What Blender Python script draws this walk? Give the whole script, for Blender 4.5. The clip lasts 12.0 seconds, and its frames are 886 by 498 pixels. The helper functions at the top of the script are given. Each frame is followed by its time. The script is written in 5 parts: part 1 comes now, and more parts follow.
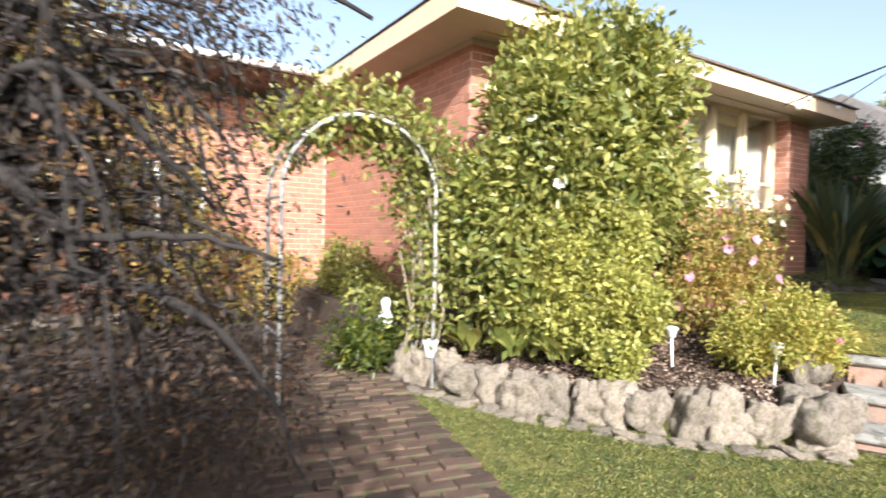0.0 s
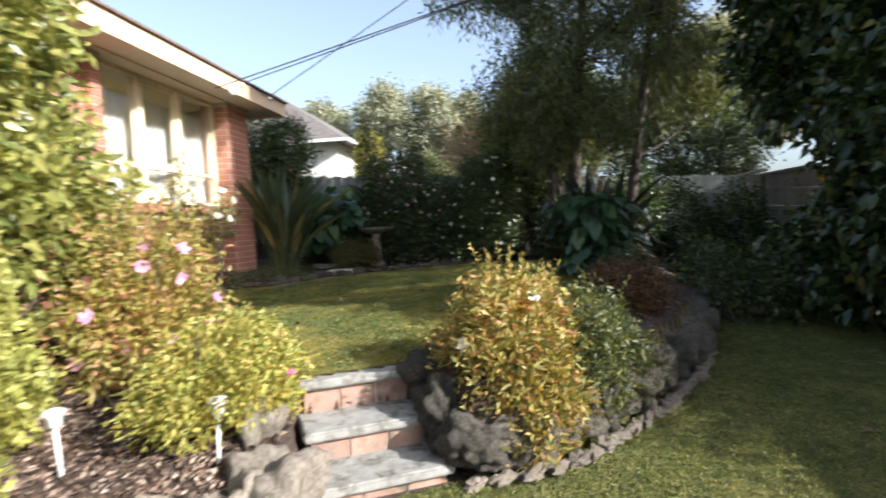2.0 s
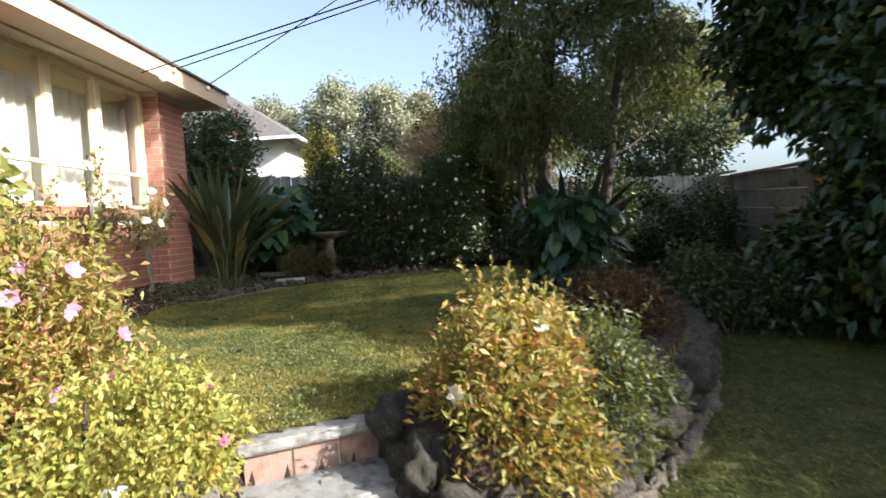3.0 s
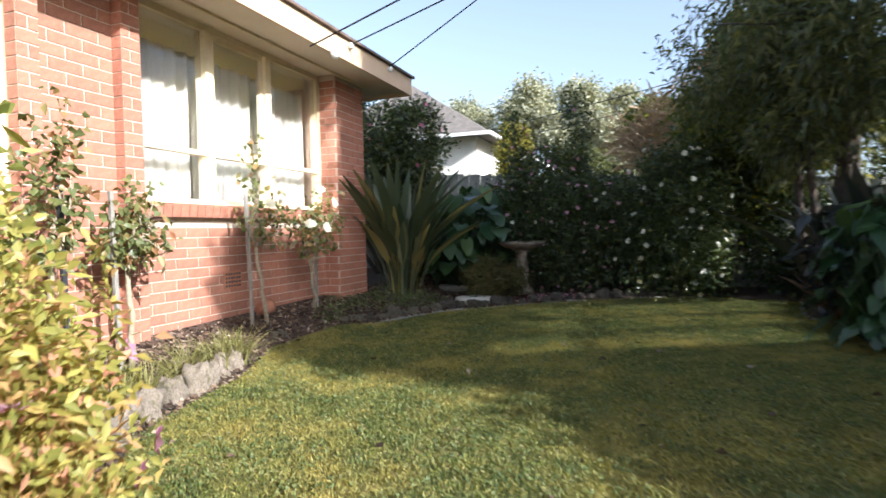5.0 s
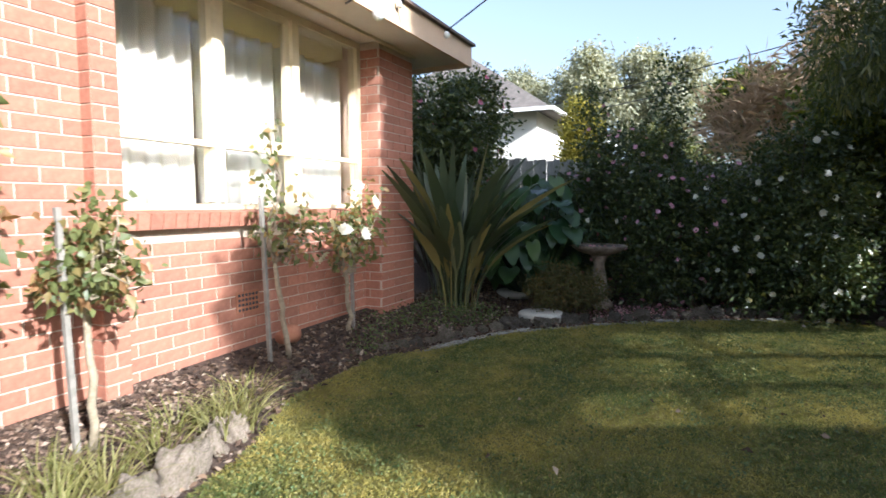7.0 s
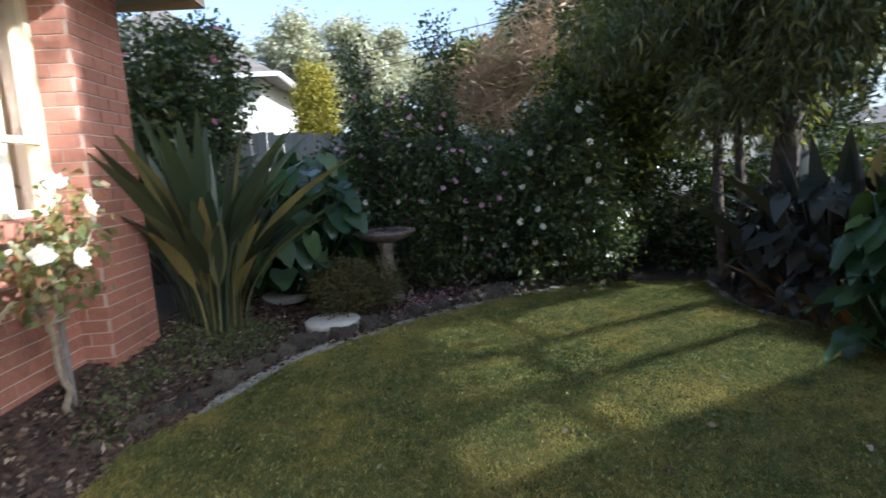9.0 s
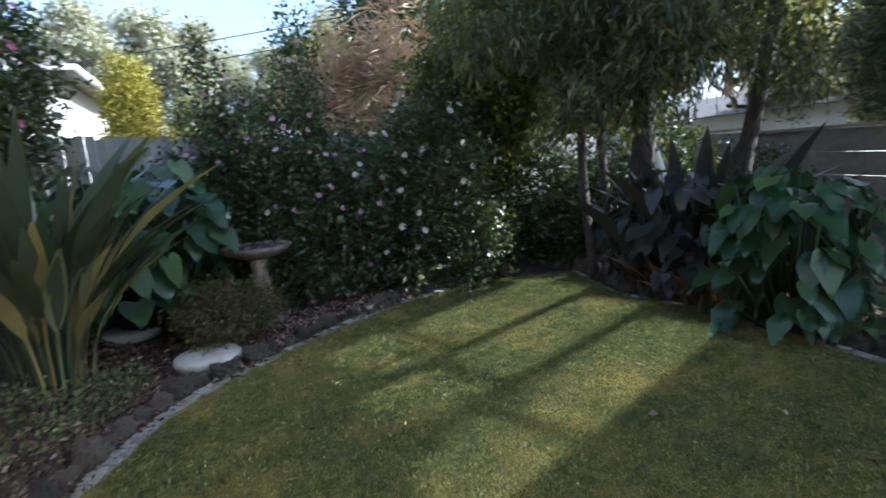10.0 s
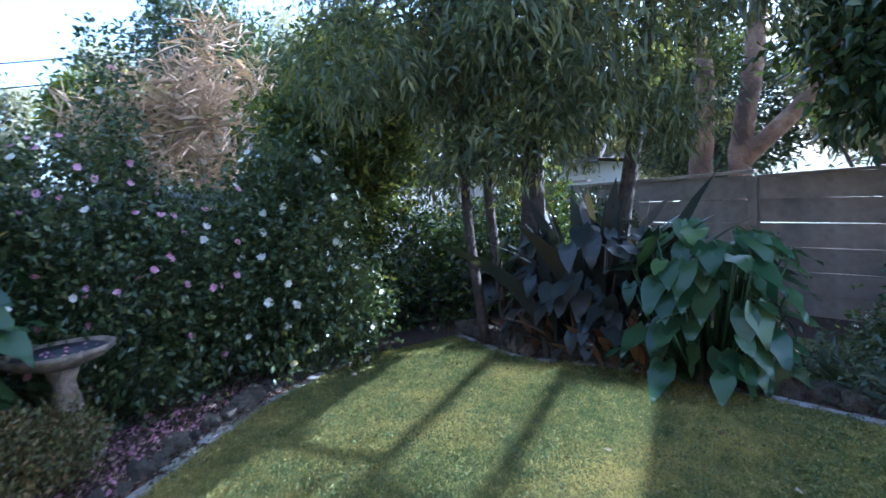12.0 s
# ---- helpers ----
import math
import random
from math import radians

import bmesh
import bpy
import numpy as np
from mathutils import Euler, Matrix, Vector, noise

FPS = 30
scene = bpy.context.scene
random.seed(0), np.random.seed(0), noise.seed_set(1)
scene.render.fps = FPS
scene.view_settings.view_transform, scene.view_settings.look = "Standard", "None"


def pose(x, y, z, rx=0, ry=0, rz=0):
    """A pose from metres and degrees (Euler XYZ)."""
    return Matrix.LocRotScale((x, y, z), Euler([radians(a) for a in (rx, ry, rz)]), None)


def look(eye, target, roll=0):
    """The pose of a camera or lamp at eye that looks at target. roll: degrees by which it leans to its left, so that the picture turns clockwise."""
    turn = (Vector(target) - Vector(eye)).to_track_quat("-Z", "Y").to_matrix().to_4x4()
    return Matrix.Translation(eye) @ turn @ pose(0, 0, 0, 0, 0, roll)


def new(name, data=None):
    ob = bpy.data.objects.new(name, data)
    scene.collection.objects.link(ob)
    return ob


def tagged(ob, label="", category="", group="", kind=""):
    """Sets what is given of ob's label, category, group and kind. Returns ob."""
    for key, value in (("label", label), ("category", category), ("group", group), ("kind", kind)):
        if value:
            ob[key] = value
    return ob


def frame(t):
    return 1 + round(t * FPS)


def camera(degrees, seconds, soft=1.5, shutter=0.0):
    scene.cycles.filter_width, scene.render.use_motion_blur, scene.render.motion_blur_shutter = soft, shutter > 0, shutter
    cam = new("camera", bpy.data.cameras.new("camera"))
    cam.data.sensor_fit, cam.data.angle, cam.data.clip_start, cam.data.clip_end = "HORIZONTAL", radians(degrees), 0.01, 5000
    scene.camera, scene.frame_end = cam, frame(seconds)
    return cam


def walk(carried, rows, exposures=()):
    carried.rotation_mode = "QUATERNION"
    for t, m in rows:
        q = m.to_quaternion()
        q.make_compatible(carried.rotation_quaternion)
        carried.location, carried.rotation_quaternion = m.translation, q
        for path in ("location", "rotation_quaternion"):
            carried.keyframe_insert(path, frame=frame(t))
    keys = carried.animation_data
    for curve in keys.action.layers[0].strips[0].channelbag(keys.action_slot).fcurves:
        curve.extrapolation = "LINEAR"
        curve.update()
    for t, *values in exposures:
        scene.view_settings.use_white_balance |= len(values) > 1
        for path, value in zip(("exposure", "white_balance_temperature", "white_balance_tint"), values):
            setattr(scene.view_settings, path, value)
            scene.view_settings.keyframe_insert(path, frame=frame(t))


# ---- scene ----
cam = camera(77.1, 12.0, shutter=0.5)
METRES, EYE, TILT, LEAN, TURN = 8.6, 1.4176, 0.0, 0.0, -32.3
ROWS = [
    (0.0, 0.0, 0.0, 0.0, 0.02, -0.98, -1.43),
    (0.5, 0.0123, 0.044, 0.0019, -9.83, -0.93, -0.94),
    (1.0, 0.0452, 0.0876, 0.006, -26.51, -1.03, 0.69),
    (1.5, 0.0788, 0.1192, 0.0091, -40.07, -1.67, 2.09),
    (2.0, 0.1116, 0.147, 0.0134, -51.14, -2.46, 3.1),
    (2.5, 0.1385, 0.1792, 0.0172, -57.58, -2.79, 3.45),
    (4.5, 0.2734, 0.3255, 0.0298, -42.02, -1.83, 1.81),
    (5.0, 0.3111, 0.369, 0.0344, -36.92, -1.73, 1.27),
    (5.5, 0.3428, 0.4034, 0.0392, -32.08, -1.45, 0.78),
    (6.0, 0.3638, 0.4403, 0.0545, -30.11, -1.63, 0.32),
    (6.5, 0.371, 0.4666, 0.0639, -29.68, -3.2, 0.18),
    (8.5, 0.4139, 0.5865, 0.0807, -51.77, -7.78, 2.48),
    (9.0, 0.4179, 0.6322, 0.0831, -61.05, -8.17, 3.41),
    (9.5, 0.4177, 0.6717, 0.0869, -70.02, -8.7, 4.09),
    (10.0, 0.4261, 0.7062, 0.0898, -79.38, -9.35, 4.92),
    (10.5, 0.4343, 0.7365, 0.0933, -87.12, -9.1, 5.33),
    (11.0, 0.4518, 0.7601, 0.0957, -91.99, -7.78, 5.55),
    (11.5, 0.4832, 0.7762, 0.0987, -95.4, -6.67, 5.59),
    (12.0, 0.5197, 0.7977, 0.1008, -100.08, -5.95, 5.65),
]
EXPOSURES = [(0.0, 1.22, 5750, 8), (6.5, 1.36, 5500, 9), (8.5, 1.42, 5300, 9), (10.0, 1.75, 4950, 10), (12.0, 2.45, 4350, 13)]
walk(cam, [(t, pose(0, 0, EYE, TILT, LEAN, TURN) @ pose(METRES * x, METRES * y, METRES * z, 90 + pitch, roll, yaw)) for t, x, y, z, yaw, pitch, roll in ROWS],
     exposures=EXPOSURES)

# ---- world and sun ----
GLINT_LAMP = 1.75
SUN_FROM, SUN_UP = Vector((-0.4, -0.917, 0)).normalized(), radians(27)
world = bpy.data.worlds.new("sky")
scene.world = world
world.use_nodes = True
_nt = world.node_tree
_sky = _nt.nodes.new("ShaderNodeTexSky")
_sky.sky_type, _sky.sun_disc = "NISHITA", False
_sky.sun_elevation, _sky.sun_rotation = SUN_UP, math.atan2(SUN_FROM.x, SUN_FROM.y)
_sky.air_density, _sky.dust_density, _sky.ozone_density = 1.0, 3.0, 1.5
_hazy = _nt.nodes.new("ShaderNodeHueSaturation")
_hazy.inputs["Saturation"].default_value = 0.62
_nt.links.new(_sky.outputs[0], _hazy.inputs["Color"])
_nt.links.new(_hazy.outputs[0], _nt.nodes["Background"].inputs[0])
_nt.nodes["Background"].inputs[1].default_value = 0.13
sun = new("sun", bpy.data.lights.new("sun", "SUN"))
sun.data.energy, sun.data.angle, sun.data.color = 5.0, radians(0.6), (1.0, 0.93, 0.83)
sun.matrix_world = look((0, 0, 0), -(SUN_FROM * math.cos(SUN_UP) + Vector((0, 0, math.sin(SUN_UP)))))

# added lamps stand in for sun the three bays' panes reflect onto the lawn
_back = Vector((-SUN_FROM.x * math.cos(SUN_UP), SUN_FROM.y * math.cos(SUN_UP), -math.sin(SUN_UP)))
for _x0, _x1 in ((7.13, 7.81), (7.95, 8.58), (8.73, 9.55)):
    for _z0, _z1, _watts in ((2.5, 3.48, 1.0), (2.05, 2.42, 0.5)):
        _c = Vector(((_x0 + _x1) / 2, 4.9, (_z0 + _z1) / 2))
        _glint_lamp = new("pane_glint_lamp", bpy.data.lights.new("pane_glint_lamp", "AREA"))
        _glint_lamp.data.shape, _glint_lamp.data.size, _glint_lamp.data.size_y = "RECTANGLE", (_x1 - _x0) * 0.93, (_z1 - _z0) * 0.9
        _glint_lamp.data.energy, _glint_lamp.data.spread, _glint_lamp.data.color = GLINT_LAMP * _glint_lamp.data.size * _glint_lamp.data.size_y, radians(1.5), (1.0, 0.92, 0.78)
        _glint_lamp.matrix_world = look(_c, _c + _back)

# ---- materials ----
def material(name):
    m = bpy.data.materials.new(name)
    m.use_nodes = True
    nt = m.node_tree
    return m, nt, nt.nodes["Principled BSDF"]


def node(nt, kind, **values):
    n = nt.nodes.new(kind)
    for key, value in values.items():
        n.inputs[key].default_value = value
    return n


def ramp(nt, fac, stops):
    r = nt.nodes.new("ShaderNodeValToRGB")
    r.color_ramp.elements[0].position, r.color_ramp.elements[0].color = stops[0][0], (*stops[0][1], 1)
    r.color_ramp.elements[1].position, r.color_ramp.elements[1].color = stops[-1][0], (*stops[-1][1], 1)
    for p, c in stops[1:-1]:
        r.color_ramp.elements.new(p).color = (*c, 1)
    nt.links.new(fac, r.inputs[0])
    return r.outputs[0]


def mixed(nt, fac, a, b, blend="MIX"):
    m = nt.nodes.new("ShaderNodeMix")
    m.data_type, m.blend_type = "RGBA", blend
    if isinstance(fac, float):
        m.inputs[0].default_value = fac
    else:
        nt.links.new(fac, m.inputs[0])
    for socket, v in ((m.inputs[6], a), (m.inputs[7], b)):
        if isinstance(v, tuple):
            socket.default_value = (*v, 1)
        else:
            nt.links.new(v, socket)
    return m.outputs[2]


def coords(nt):
    return nt.nodes.new("ShaderNodeTexCoord").outputs["Object"]


def noise_of(nt, scale, detail=4.0, rough=0.6, vector=None):
    n = node(nt, "ShaderNodeTexNoise", Scale=scale, Detail=detail, Roughness=rough)
    nt.links.new(vector or coords(nt), n.inputs["Vector"])
    return n.outputs["Fac"]


def bumped(nt, bsdf, height, strength, distance):
    b = node(nt, "ShaderNodeBump", Strength=strength, Distance=distance)
    nt.links.new(height, b.inputs["Height"])
    nt.links.new(b.outputs[0], bsdf.inputs["Normal"])


def grainy(name, stops, scale=20.0, rough=0.8, fine=120.0, bump=0.4, depth=0.004, metallic=0.0, stain=None, island=0.0, objects=0.0):
    """A surface with colour noise, fine grain, relief, and a stain at a larger scale; island and objects: how much single pieces differ."""
    m, nt, b = material(name)
    fac = noise_of(nt, scale)
    col = ramp(nt, fac, stops)
    if stain:
        col = mixed(nt, ramp(nt, noise_of(nt, stain[1], 3.0), [(0.5, (0, 0, 0)), (0.68, (1, 1, 1))]), col, stain[0])
    for amount, kind, out in ((island, "ShaderNodeNewGeometry", "Random Per Island"), (objects, "ShaderNodeObjectInfo", "Random")):
        if amount:
            tone = ramp(nt, nt.nodes.new(kind).outputs[out], [(0, (1 - amount,) * 3), (1, (1 + amount * 0.6, 1 + amount * 0.5, 1 + amount * 0.45))])
            col = mixed(nt, 1.0, col, tone, "MULTIPLY")
    nt.links.new(col, b.inputs["Base Color"])
    b.inputs["Roughness"].default_value, b.inputs["Metallic"].default_value = rough, metallic
    bumped(nt, b, noise_of(nt, fine, 6.0), bump, depth)
    return m


def leafy(name, stops, rough=0.45, through_light=0.35, mottle=0.35, spots=2.2, patch=None):
    """Leaves: each leaf takes its own colour; some light passes through."""
    m, nt, b = material(name)
    one, own, add, wrap = nt.nodes.new("ShaderNodeNewGeometry"), nt.nodes.new("ShaderNodeObjectInfo"), nt.nodes.new("ShaderNodeMath"), nt.nodes.new("ShaderNodeMath")
    wrap.operation = "FRACT"
    nt.links.new(one.outputs["Random Per Island"], add.inputs[0])
    nt.links.new(own.outputs["Random"], add.inputs[1])
    nt.links.new(add.outputs[0], wrap.inputs[0])
    col = ramp(nt, wrap.outputs[0], stops)
    col = mixed(nt, mottle, col, ramp(nt, noise_of(nt, spots, 3.0), [(0.3, (0.3, 0.36, 0.3)), (0.7, (1.1, 1.0, 0.9))]), "MULTIPLY")
    if patch:
        col = mixed(nt, ramp(nt, noise_of(nt, patch[1], 4.0), [(0.46, (0, 0, 0)), (0.64, (0.75, 0.75, 0.75))]), col, patch[0])
    nt.links.new(col, b.inputs["Base Color"])
    b.inputs["Roughness"].default_value = rough
    t = nt.nodes.new("ShaderNodeBsdfTranslucent")
    warm = mixed(nt, 1.0, col, (1.25, 1.15, 0.45), "MULTIPLY")
    nt.links.new(warm, t.inputs[0])
    mix = nt.nodes.new("ShaderNodeMixShader")
    mix.inputs[0].default_value = through_light
    nt.links.new(b.outputs[0], mix.inputs[1])
    nt.links.new(t.outputs[0], mix.inputs[2])
    nt.links.new(mix.outputs[0], nt.nodes["Material Output"].inputs[0])
    return m


BRICK = grainy("brick", [(0.3, (0.31, 0.13, 0.082)), (0.7, (0.42, 0.19, 0.125))], 30, 0.85, 160, 0.4, 0.003, island=0.16, objects=0.16)
MORTAR = grainy("mortar", [(0.3, (0.46, 0.36, 0.28)), (0.7, (0.56, 0.46, 0.37))], 25, 0.95, 200)
CREAM = grainy("cream_paint", [(0.3, (0.66, 0.55, 0.36)), (0.7, (0.74, 0.63, 0.43))], 6, 0.45, 90, 0.1, 0.001, stain=((0.55, 0.44, 0.28), 3.0))
FASCIA = grainy("fascia_paint", [(0.3, (0.62, 0.44, 0.28)), (0.7, (0.68, 0.5, 0.33))], 5, 0.5, 60, 0.1, 0.001)
SOFFIT = grainy("soffit_paint", [(0.3, (0.66, 0.58, 0.46)), (0.7, (0.72, 0.64, 0.52))], 4, 0.7, 60, 0.1, 0.001)
ROOF = grainy("roof_metal", [(0.3, (0.12, 0.08, 0.06)), (0.7, (0.18, 0.13, 0.1))], 9, 0.7)
TILE = grainy("roof_tile", [(0.3, (0.11, 0.095, 0.085)), (0.7, (0.19, 0.165, 0.145))], 7, 0.85, island=0.15)
WEATHERBOARD = grainy("white_render", [(0.3, (0.68, 0.64, 0.56)), (0.7, (0.76, 0.72, 0.64))], 3, 0.8)
STONE = grainy("basalt_rock", [(0.25, (0.17, 0.13, 0.1)), (0.5, (0.38, 0.31, 0.245)), (0.75, (0.5, 0.43, 0.35))], 9, 0.95, 24, 0.8, 0.04, stain=((0.21, 0.19, 0.1), 4.0), objects=0.3)
# mossy copy of the basalt rock, its colour lowered for the trees' shade
STONE_SHADED = grainy("mossy_rock_shaded", [(0.25, (0.065, 0.055, 0.046)), (0.5, (0.17, 0.14, 0.11)), (0.75, (0.32, 0.27, 0.22))], 11, 0.95, 42, 1.0, 0.03, stain=((0.09, 0.095, 0.035), 4.0), objects=0.5)
CONCRETE = grainy("concrete", [(0.3, (0.2, 0.185, 0.16)), (0.7, (0.34, 0.32, 0.285))], 14, 0.95, 120, 0.6, 0.006, stain=((0.1, 0.09, 0.065), 9.0))
STEPBRICK = grainy("weathered_step_brick", [(0.3, (0.27, 0.15, 0.1)), (0.55, (0.38, 0.24, 0.18)), (0.8, (0.45, 0.36, 0.3))], 14, 0.9, 90, 0.6, 0.005, stain=((0.14, 0.11, 0.08), 7.0), objects=0.2)
PAVER = grainy("old_brick", [(0.25, (0.06, 0.045, 0.035)), (0.55, (0.135, 0.078, 0.053)), (0.8, (0.19, 0.14, 0.105))], 9, 0.9, 80, 0.6, 0.006, stain=((0.05, 0.058, 0.022), 4.0), objects=0.55, island=0.3)
SOIL = grainy("mulch_soil", [(0.3, (0.038, 0.024, 0.016)), (0.6, (0.095, 0.06, 0.042)), (0.8, (0.16, 0.11, 0.08))], 35, 1.0, 60, 1.0, 0.03)
TURF = grainy("turf", [(0.25, (0.07, 0.075, 0.02)), (0.5, (0.14, 0.14, 0.034)), (0.75, (0.24, 0.2, 0.06))], 9, 1.0, 90, 1.0, 0.03, stain=((0.27, 0.21, 0.065), 1.6))
ROUGHLAND = grainy("far_ground", [(0.3, (0.06, 0.07, 0.03)), (0.7, (0.13, 0.12, 0.06))], 0.6, 1.0, 3, 0.5, 0.05)
FENCE = grainy("fence_timber", [(0.3, (0.25, 0.2, 0.155)), (0.7, (0.38, 0.31, 0.25))], 5, 0.9, 80, 0.5, 0.004, objects=0.18, stain=((0.2, 0.17, 0.14), 2.0))
GREYFENCE = grainy("grey_paling", [(0.3, (0.22, 0.22, 0.2)), (0.7, (0.33, 0.32, 0.29))], 6, 0.95, 80, 0.5, 0.004, objects=0.15)
BARK = grainy("bark", [(0.3, (0.035, 0.026, 0.02)), (0.7, (0.095, 0.07, 0.05))], 14, 0.95, 30, 1.0, 0.025)
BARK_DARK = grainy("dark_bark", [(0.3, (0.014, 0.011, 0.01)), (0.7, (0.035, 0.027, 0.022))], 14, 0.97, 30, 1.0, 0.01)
GUMBARK = grainy("gum_bark", [(0.3, (0.11, 0.06, 0.036)), (0.5, (0.26, 0.16, 0.1)), (0.7, (0.42, 0.3, 0.2))], 4, 0.85, 14, 1.0, 0.05, stain=((0.08, 0.05, 0.035), 2.0))
CANE = grainy("rose_cane", [(0.3, (0.2, 0.16, 0.1)), (0.7, (0.34, 0.28, 0.2))], 30, 0.85)
STAKE = grainy("stake_grey", [(0.3, (0.18, 0.165, 0.14)), (0.7, (0.28, 0.255, 0.22))], 20, 0.9)
STAKE_DARK = grainy("stake_dark", [(0.3, (0.02, 0.022, 0.028)), (0.7, (0.04, 0.042, 0.05))], 20, 0.6)
PIPE = grainy("grey_pipe", [(0.3, (0.34, 0.33, 0.31)), (0.7, (0.5, 0.48, 0.45))], 20, 0.55)
WHITE = grainy("white_plastic", [(0.3, (0.74, 0.73, 0.7)), (0.7, (0.82, 0.8, 0.77))], 20, 0.5, bump=0.1)
CABLE = grainy("cable_rubber", [(0.3, (0.015, 0.015, 0.016)), (0.7, (0.03, 0.03, 0.032))], 20, 0.6)
SHEER = leafy("sheer_curtain", [(0, (0.66, 0.64, 0.6)), (1, (0.72, 0.7, 0.66))], 0.9, 0.4)
DARKROOM = grainy("room_wall", [(0.3, (0.4, 0.36, 0.3)), (0.7, (0.46, 0.42, 0.36))], 4, 0.9)
VENT = grainy("terracotta_vent", [(0.3, (0.3, 0.12, 0.07)), (0.7, (0.4, 0.18, 0.1))], 30, 0.9)
PADSTONE = grainy("pale_paver", [(0.3, (0.48, 0.45, 0.38)), (0.7, (0.6, 0.56, 0.48))], 12, 0.9, 150, 0.4, 0.003, stain=((0.34, 0.32, 0.24), 6.0))
GLASS, _nt, _b = material("window_glass")
_b.inputs["Transmission Weight"].default_value, _b.inputs["Roughness"].default_value, _b.inputs["IOR"].default_value = 1.0, 0.02, 1.45

LEAF_CAMELLIA = leafy("camellia_leaf", [(0, (0.12, 0.15, 0.036)), (0.6, (0.27, 0.275, 0.07)), (1, (0.48, 0.44, 0.14))], 0.36, 0.34)
LEAF_GOLD = leafy("golden_leaf", [(0, (0.2, 0.21, 0.04)), (0.6, (0.42, 0.41, 0.1)), (1, (0.58, 0.54, 0.17))], 0.5)
LEAF_AZALEA = leafy("azalea_leaf", [(0, (0.18, 0.19, 0.045)), (0.5, (0.4, 0.34, 0.09)), (0.85, (0.5, 0.34, 0.12)), (1, (0.48, 0.2, 0.09))], 0.55)
LEAF_BRONZE = leafy("bronze_leaf", [(0, (0.2, 0.2, 0.04)), (0.55, (0.4, 0.35, 0.08)), (0.85, (0.5, 0.3, 0.12)), (1, (0.52, 0.24, 0.16))], 0.55)
LEAF_DEEP = leafy("deep_green_leaf", [(0, (0.038, 0.062, 0.024)), (0.7, (0.085, 0.115, 0.04)), (1, (0.18, 0.19, 0.06))], 0.3, 0.3)
LEAF_BLUE = leafy("grey_green_leaf", [(0, (0.035, 0.055, 0.03)), (0.7, (0.07, 0.095, 0.05)), (1, (0.12, 0.14, 0.06))], 0.5, 0.35)
LEAF_WEEP = leafy("weeping_leaf", [(0, (0.065, 0.085, 0.04)), (0.7, (0.15, 0.17, 0.07)), (1, (0.28, 0.26, 0.09))], 0.42, 0.45)
LEAF_GUM = leafy("gum_leaf", [(0, (0.2, 0.2, 0.12)), (0.6, (0.32, 0.31, 0.19)), (1, (0.42, 0.38, 0.22))], 0.6, 0.35)
LEAF_LIME = leafy("lime_leaf", [(0, (0.05, 0.078, 0.018)), (0.65, (0.11, 0.14, 0.028)), (0.9, (0.2, 0.22, 0.04)), (1, (0.42, 0.4, 0.06))], 0.35, 0.45)
LEAF_CONIFER = leafy("golden_conifer", [(0, (0.2, 0.19, 0.02)), (1, (0.42, 0.36, 0.05))], 0.7, 0.25)
LEAF_STRAP = leafy("strap_leaf", [(0, (0.05, 0.075, 0.045)), (0.8, (0.12, 0.145, 0.08)), (0.93, (0.2, 0.19, 0.09)), (1, (0.34, 0.27, 0.1))], 0.33, 0.25)
LEAF_BIG = leafy("broad_leaf", [(0, (0.022, 0.06, 0.022)), (0.8, (0.065, 0.115, 0.042)), (1, (0.11, 0.17, 0.055))], 0.32, 0.3)
LEAF_DEAD = leafy("withered_leaf", [(0, (0.1, 0.05, 0.028)), (0.7, (0.24, 0.13, 0.07)), (1, (0.42, 0.27, 0.15))], 0.85, 0.25)
LEAF_GLOSS = leafy("glossy_dark_leaf", [(0, (0.03, 0.052, 0.02)), (0.7, (0.062, 0.09, 0.032)), (0.97, (0.11, 0.14, 0.045)), (1, (0.4, 0.3, 0.05))], 0.24, 0.25)
LEAF_CANNA = leafy("canna_leaf", [(0, (0.02, 0.026, 0.024)), (0.7, (0.04, 0.047, 0.04)), (1, (0.08, 0.065, 0.05))], 0.42, 0.25)
LEAF_RED = leafy("russet_leaf", [(0, (0.05, 0.035, 0.015)), (0.6, (0.13, 0.06, 0.025)), (1, (0.2, 0.1, 0.035))], 0.6, 0.3)
LEAF_AMBER = leafy("amber_leaf", [(0, (0.24, 0.26, 0.05)), (0.6, (0.46, 0.43, 0.1)), (1, (0.56, 0.41, 0.11))], 0.5)
LEAF_TAN = leafy("yellowed_leaf", [(0, (0.3, 0.24, 0.08)), (1, (0.42, 0.34, 0.15))], 0.5, 0.3)
LEAF_OLIVE = leafy("olive_leaf", [(0, (0.06, 0.07, 0.02)), (0.7, (0.13, 0.12, 0.035)), (1, (0.22, 0.13, 0.05))], 0.5, 0.3)
LEAF_DRY = leafy("dry_twig", [(0, (0.46, 0.32, 0.22)), (1, (0.66, 0.5, 0.37))], 0.9, 0.2)
# russet leaves lowered towards black to put the shade beside the path into them
LEAF_TWIG_SHADED = leafy("shaded_twig_leaf", [(0, (0.02, 0.014, 0.013)), (0.6, (0.04, 0.028, 0.024)), (0.85, (0.09, 0.06, 0.03)), (1, (0.17, 0.085, 0.04))], 0.7, 0.3)
GRASS = leafy("grass_blade", [(0, (0.085, 0.125, 0.03)), (0.55, (0.2, 0.235, 0.056)), (0.9, (0.37, 0.34, 0.11)), (1, (0.5, 0.43, 0.18))], 0.55, 0.35, 0.75, 9.0, ((0.4, 0.32, 0.085), 1.3))
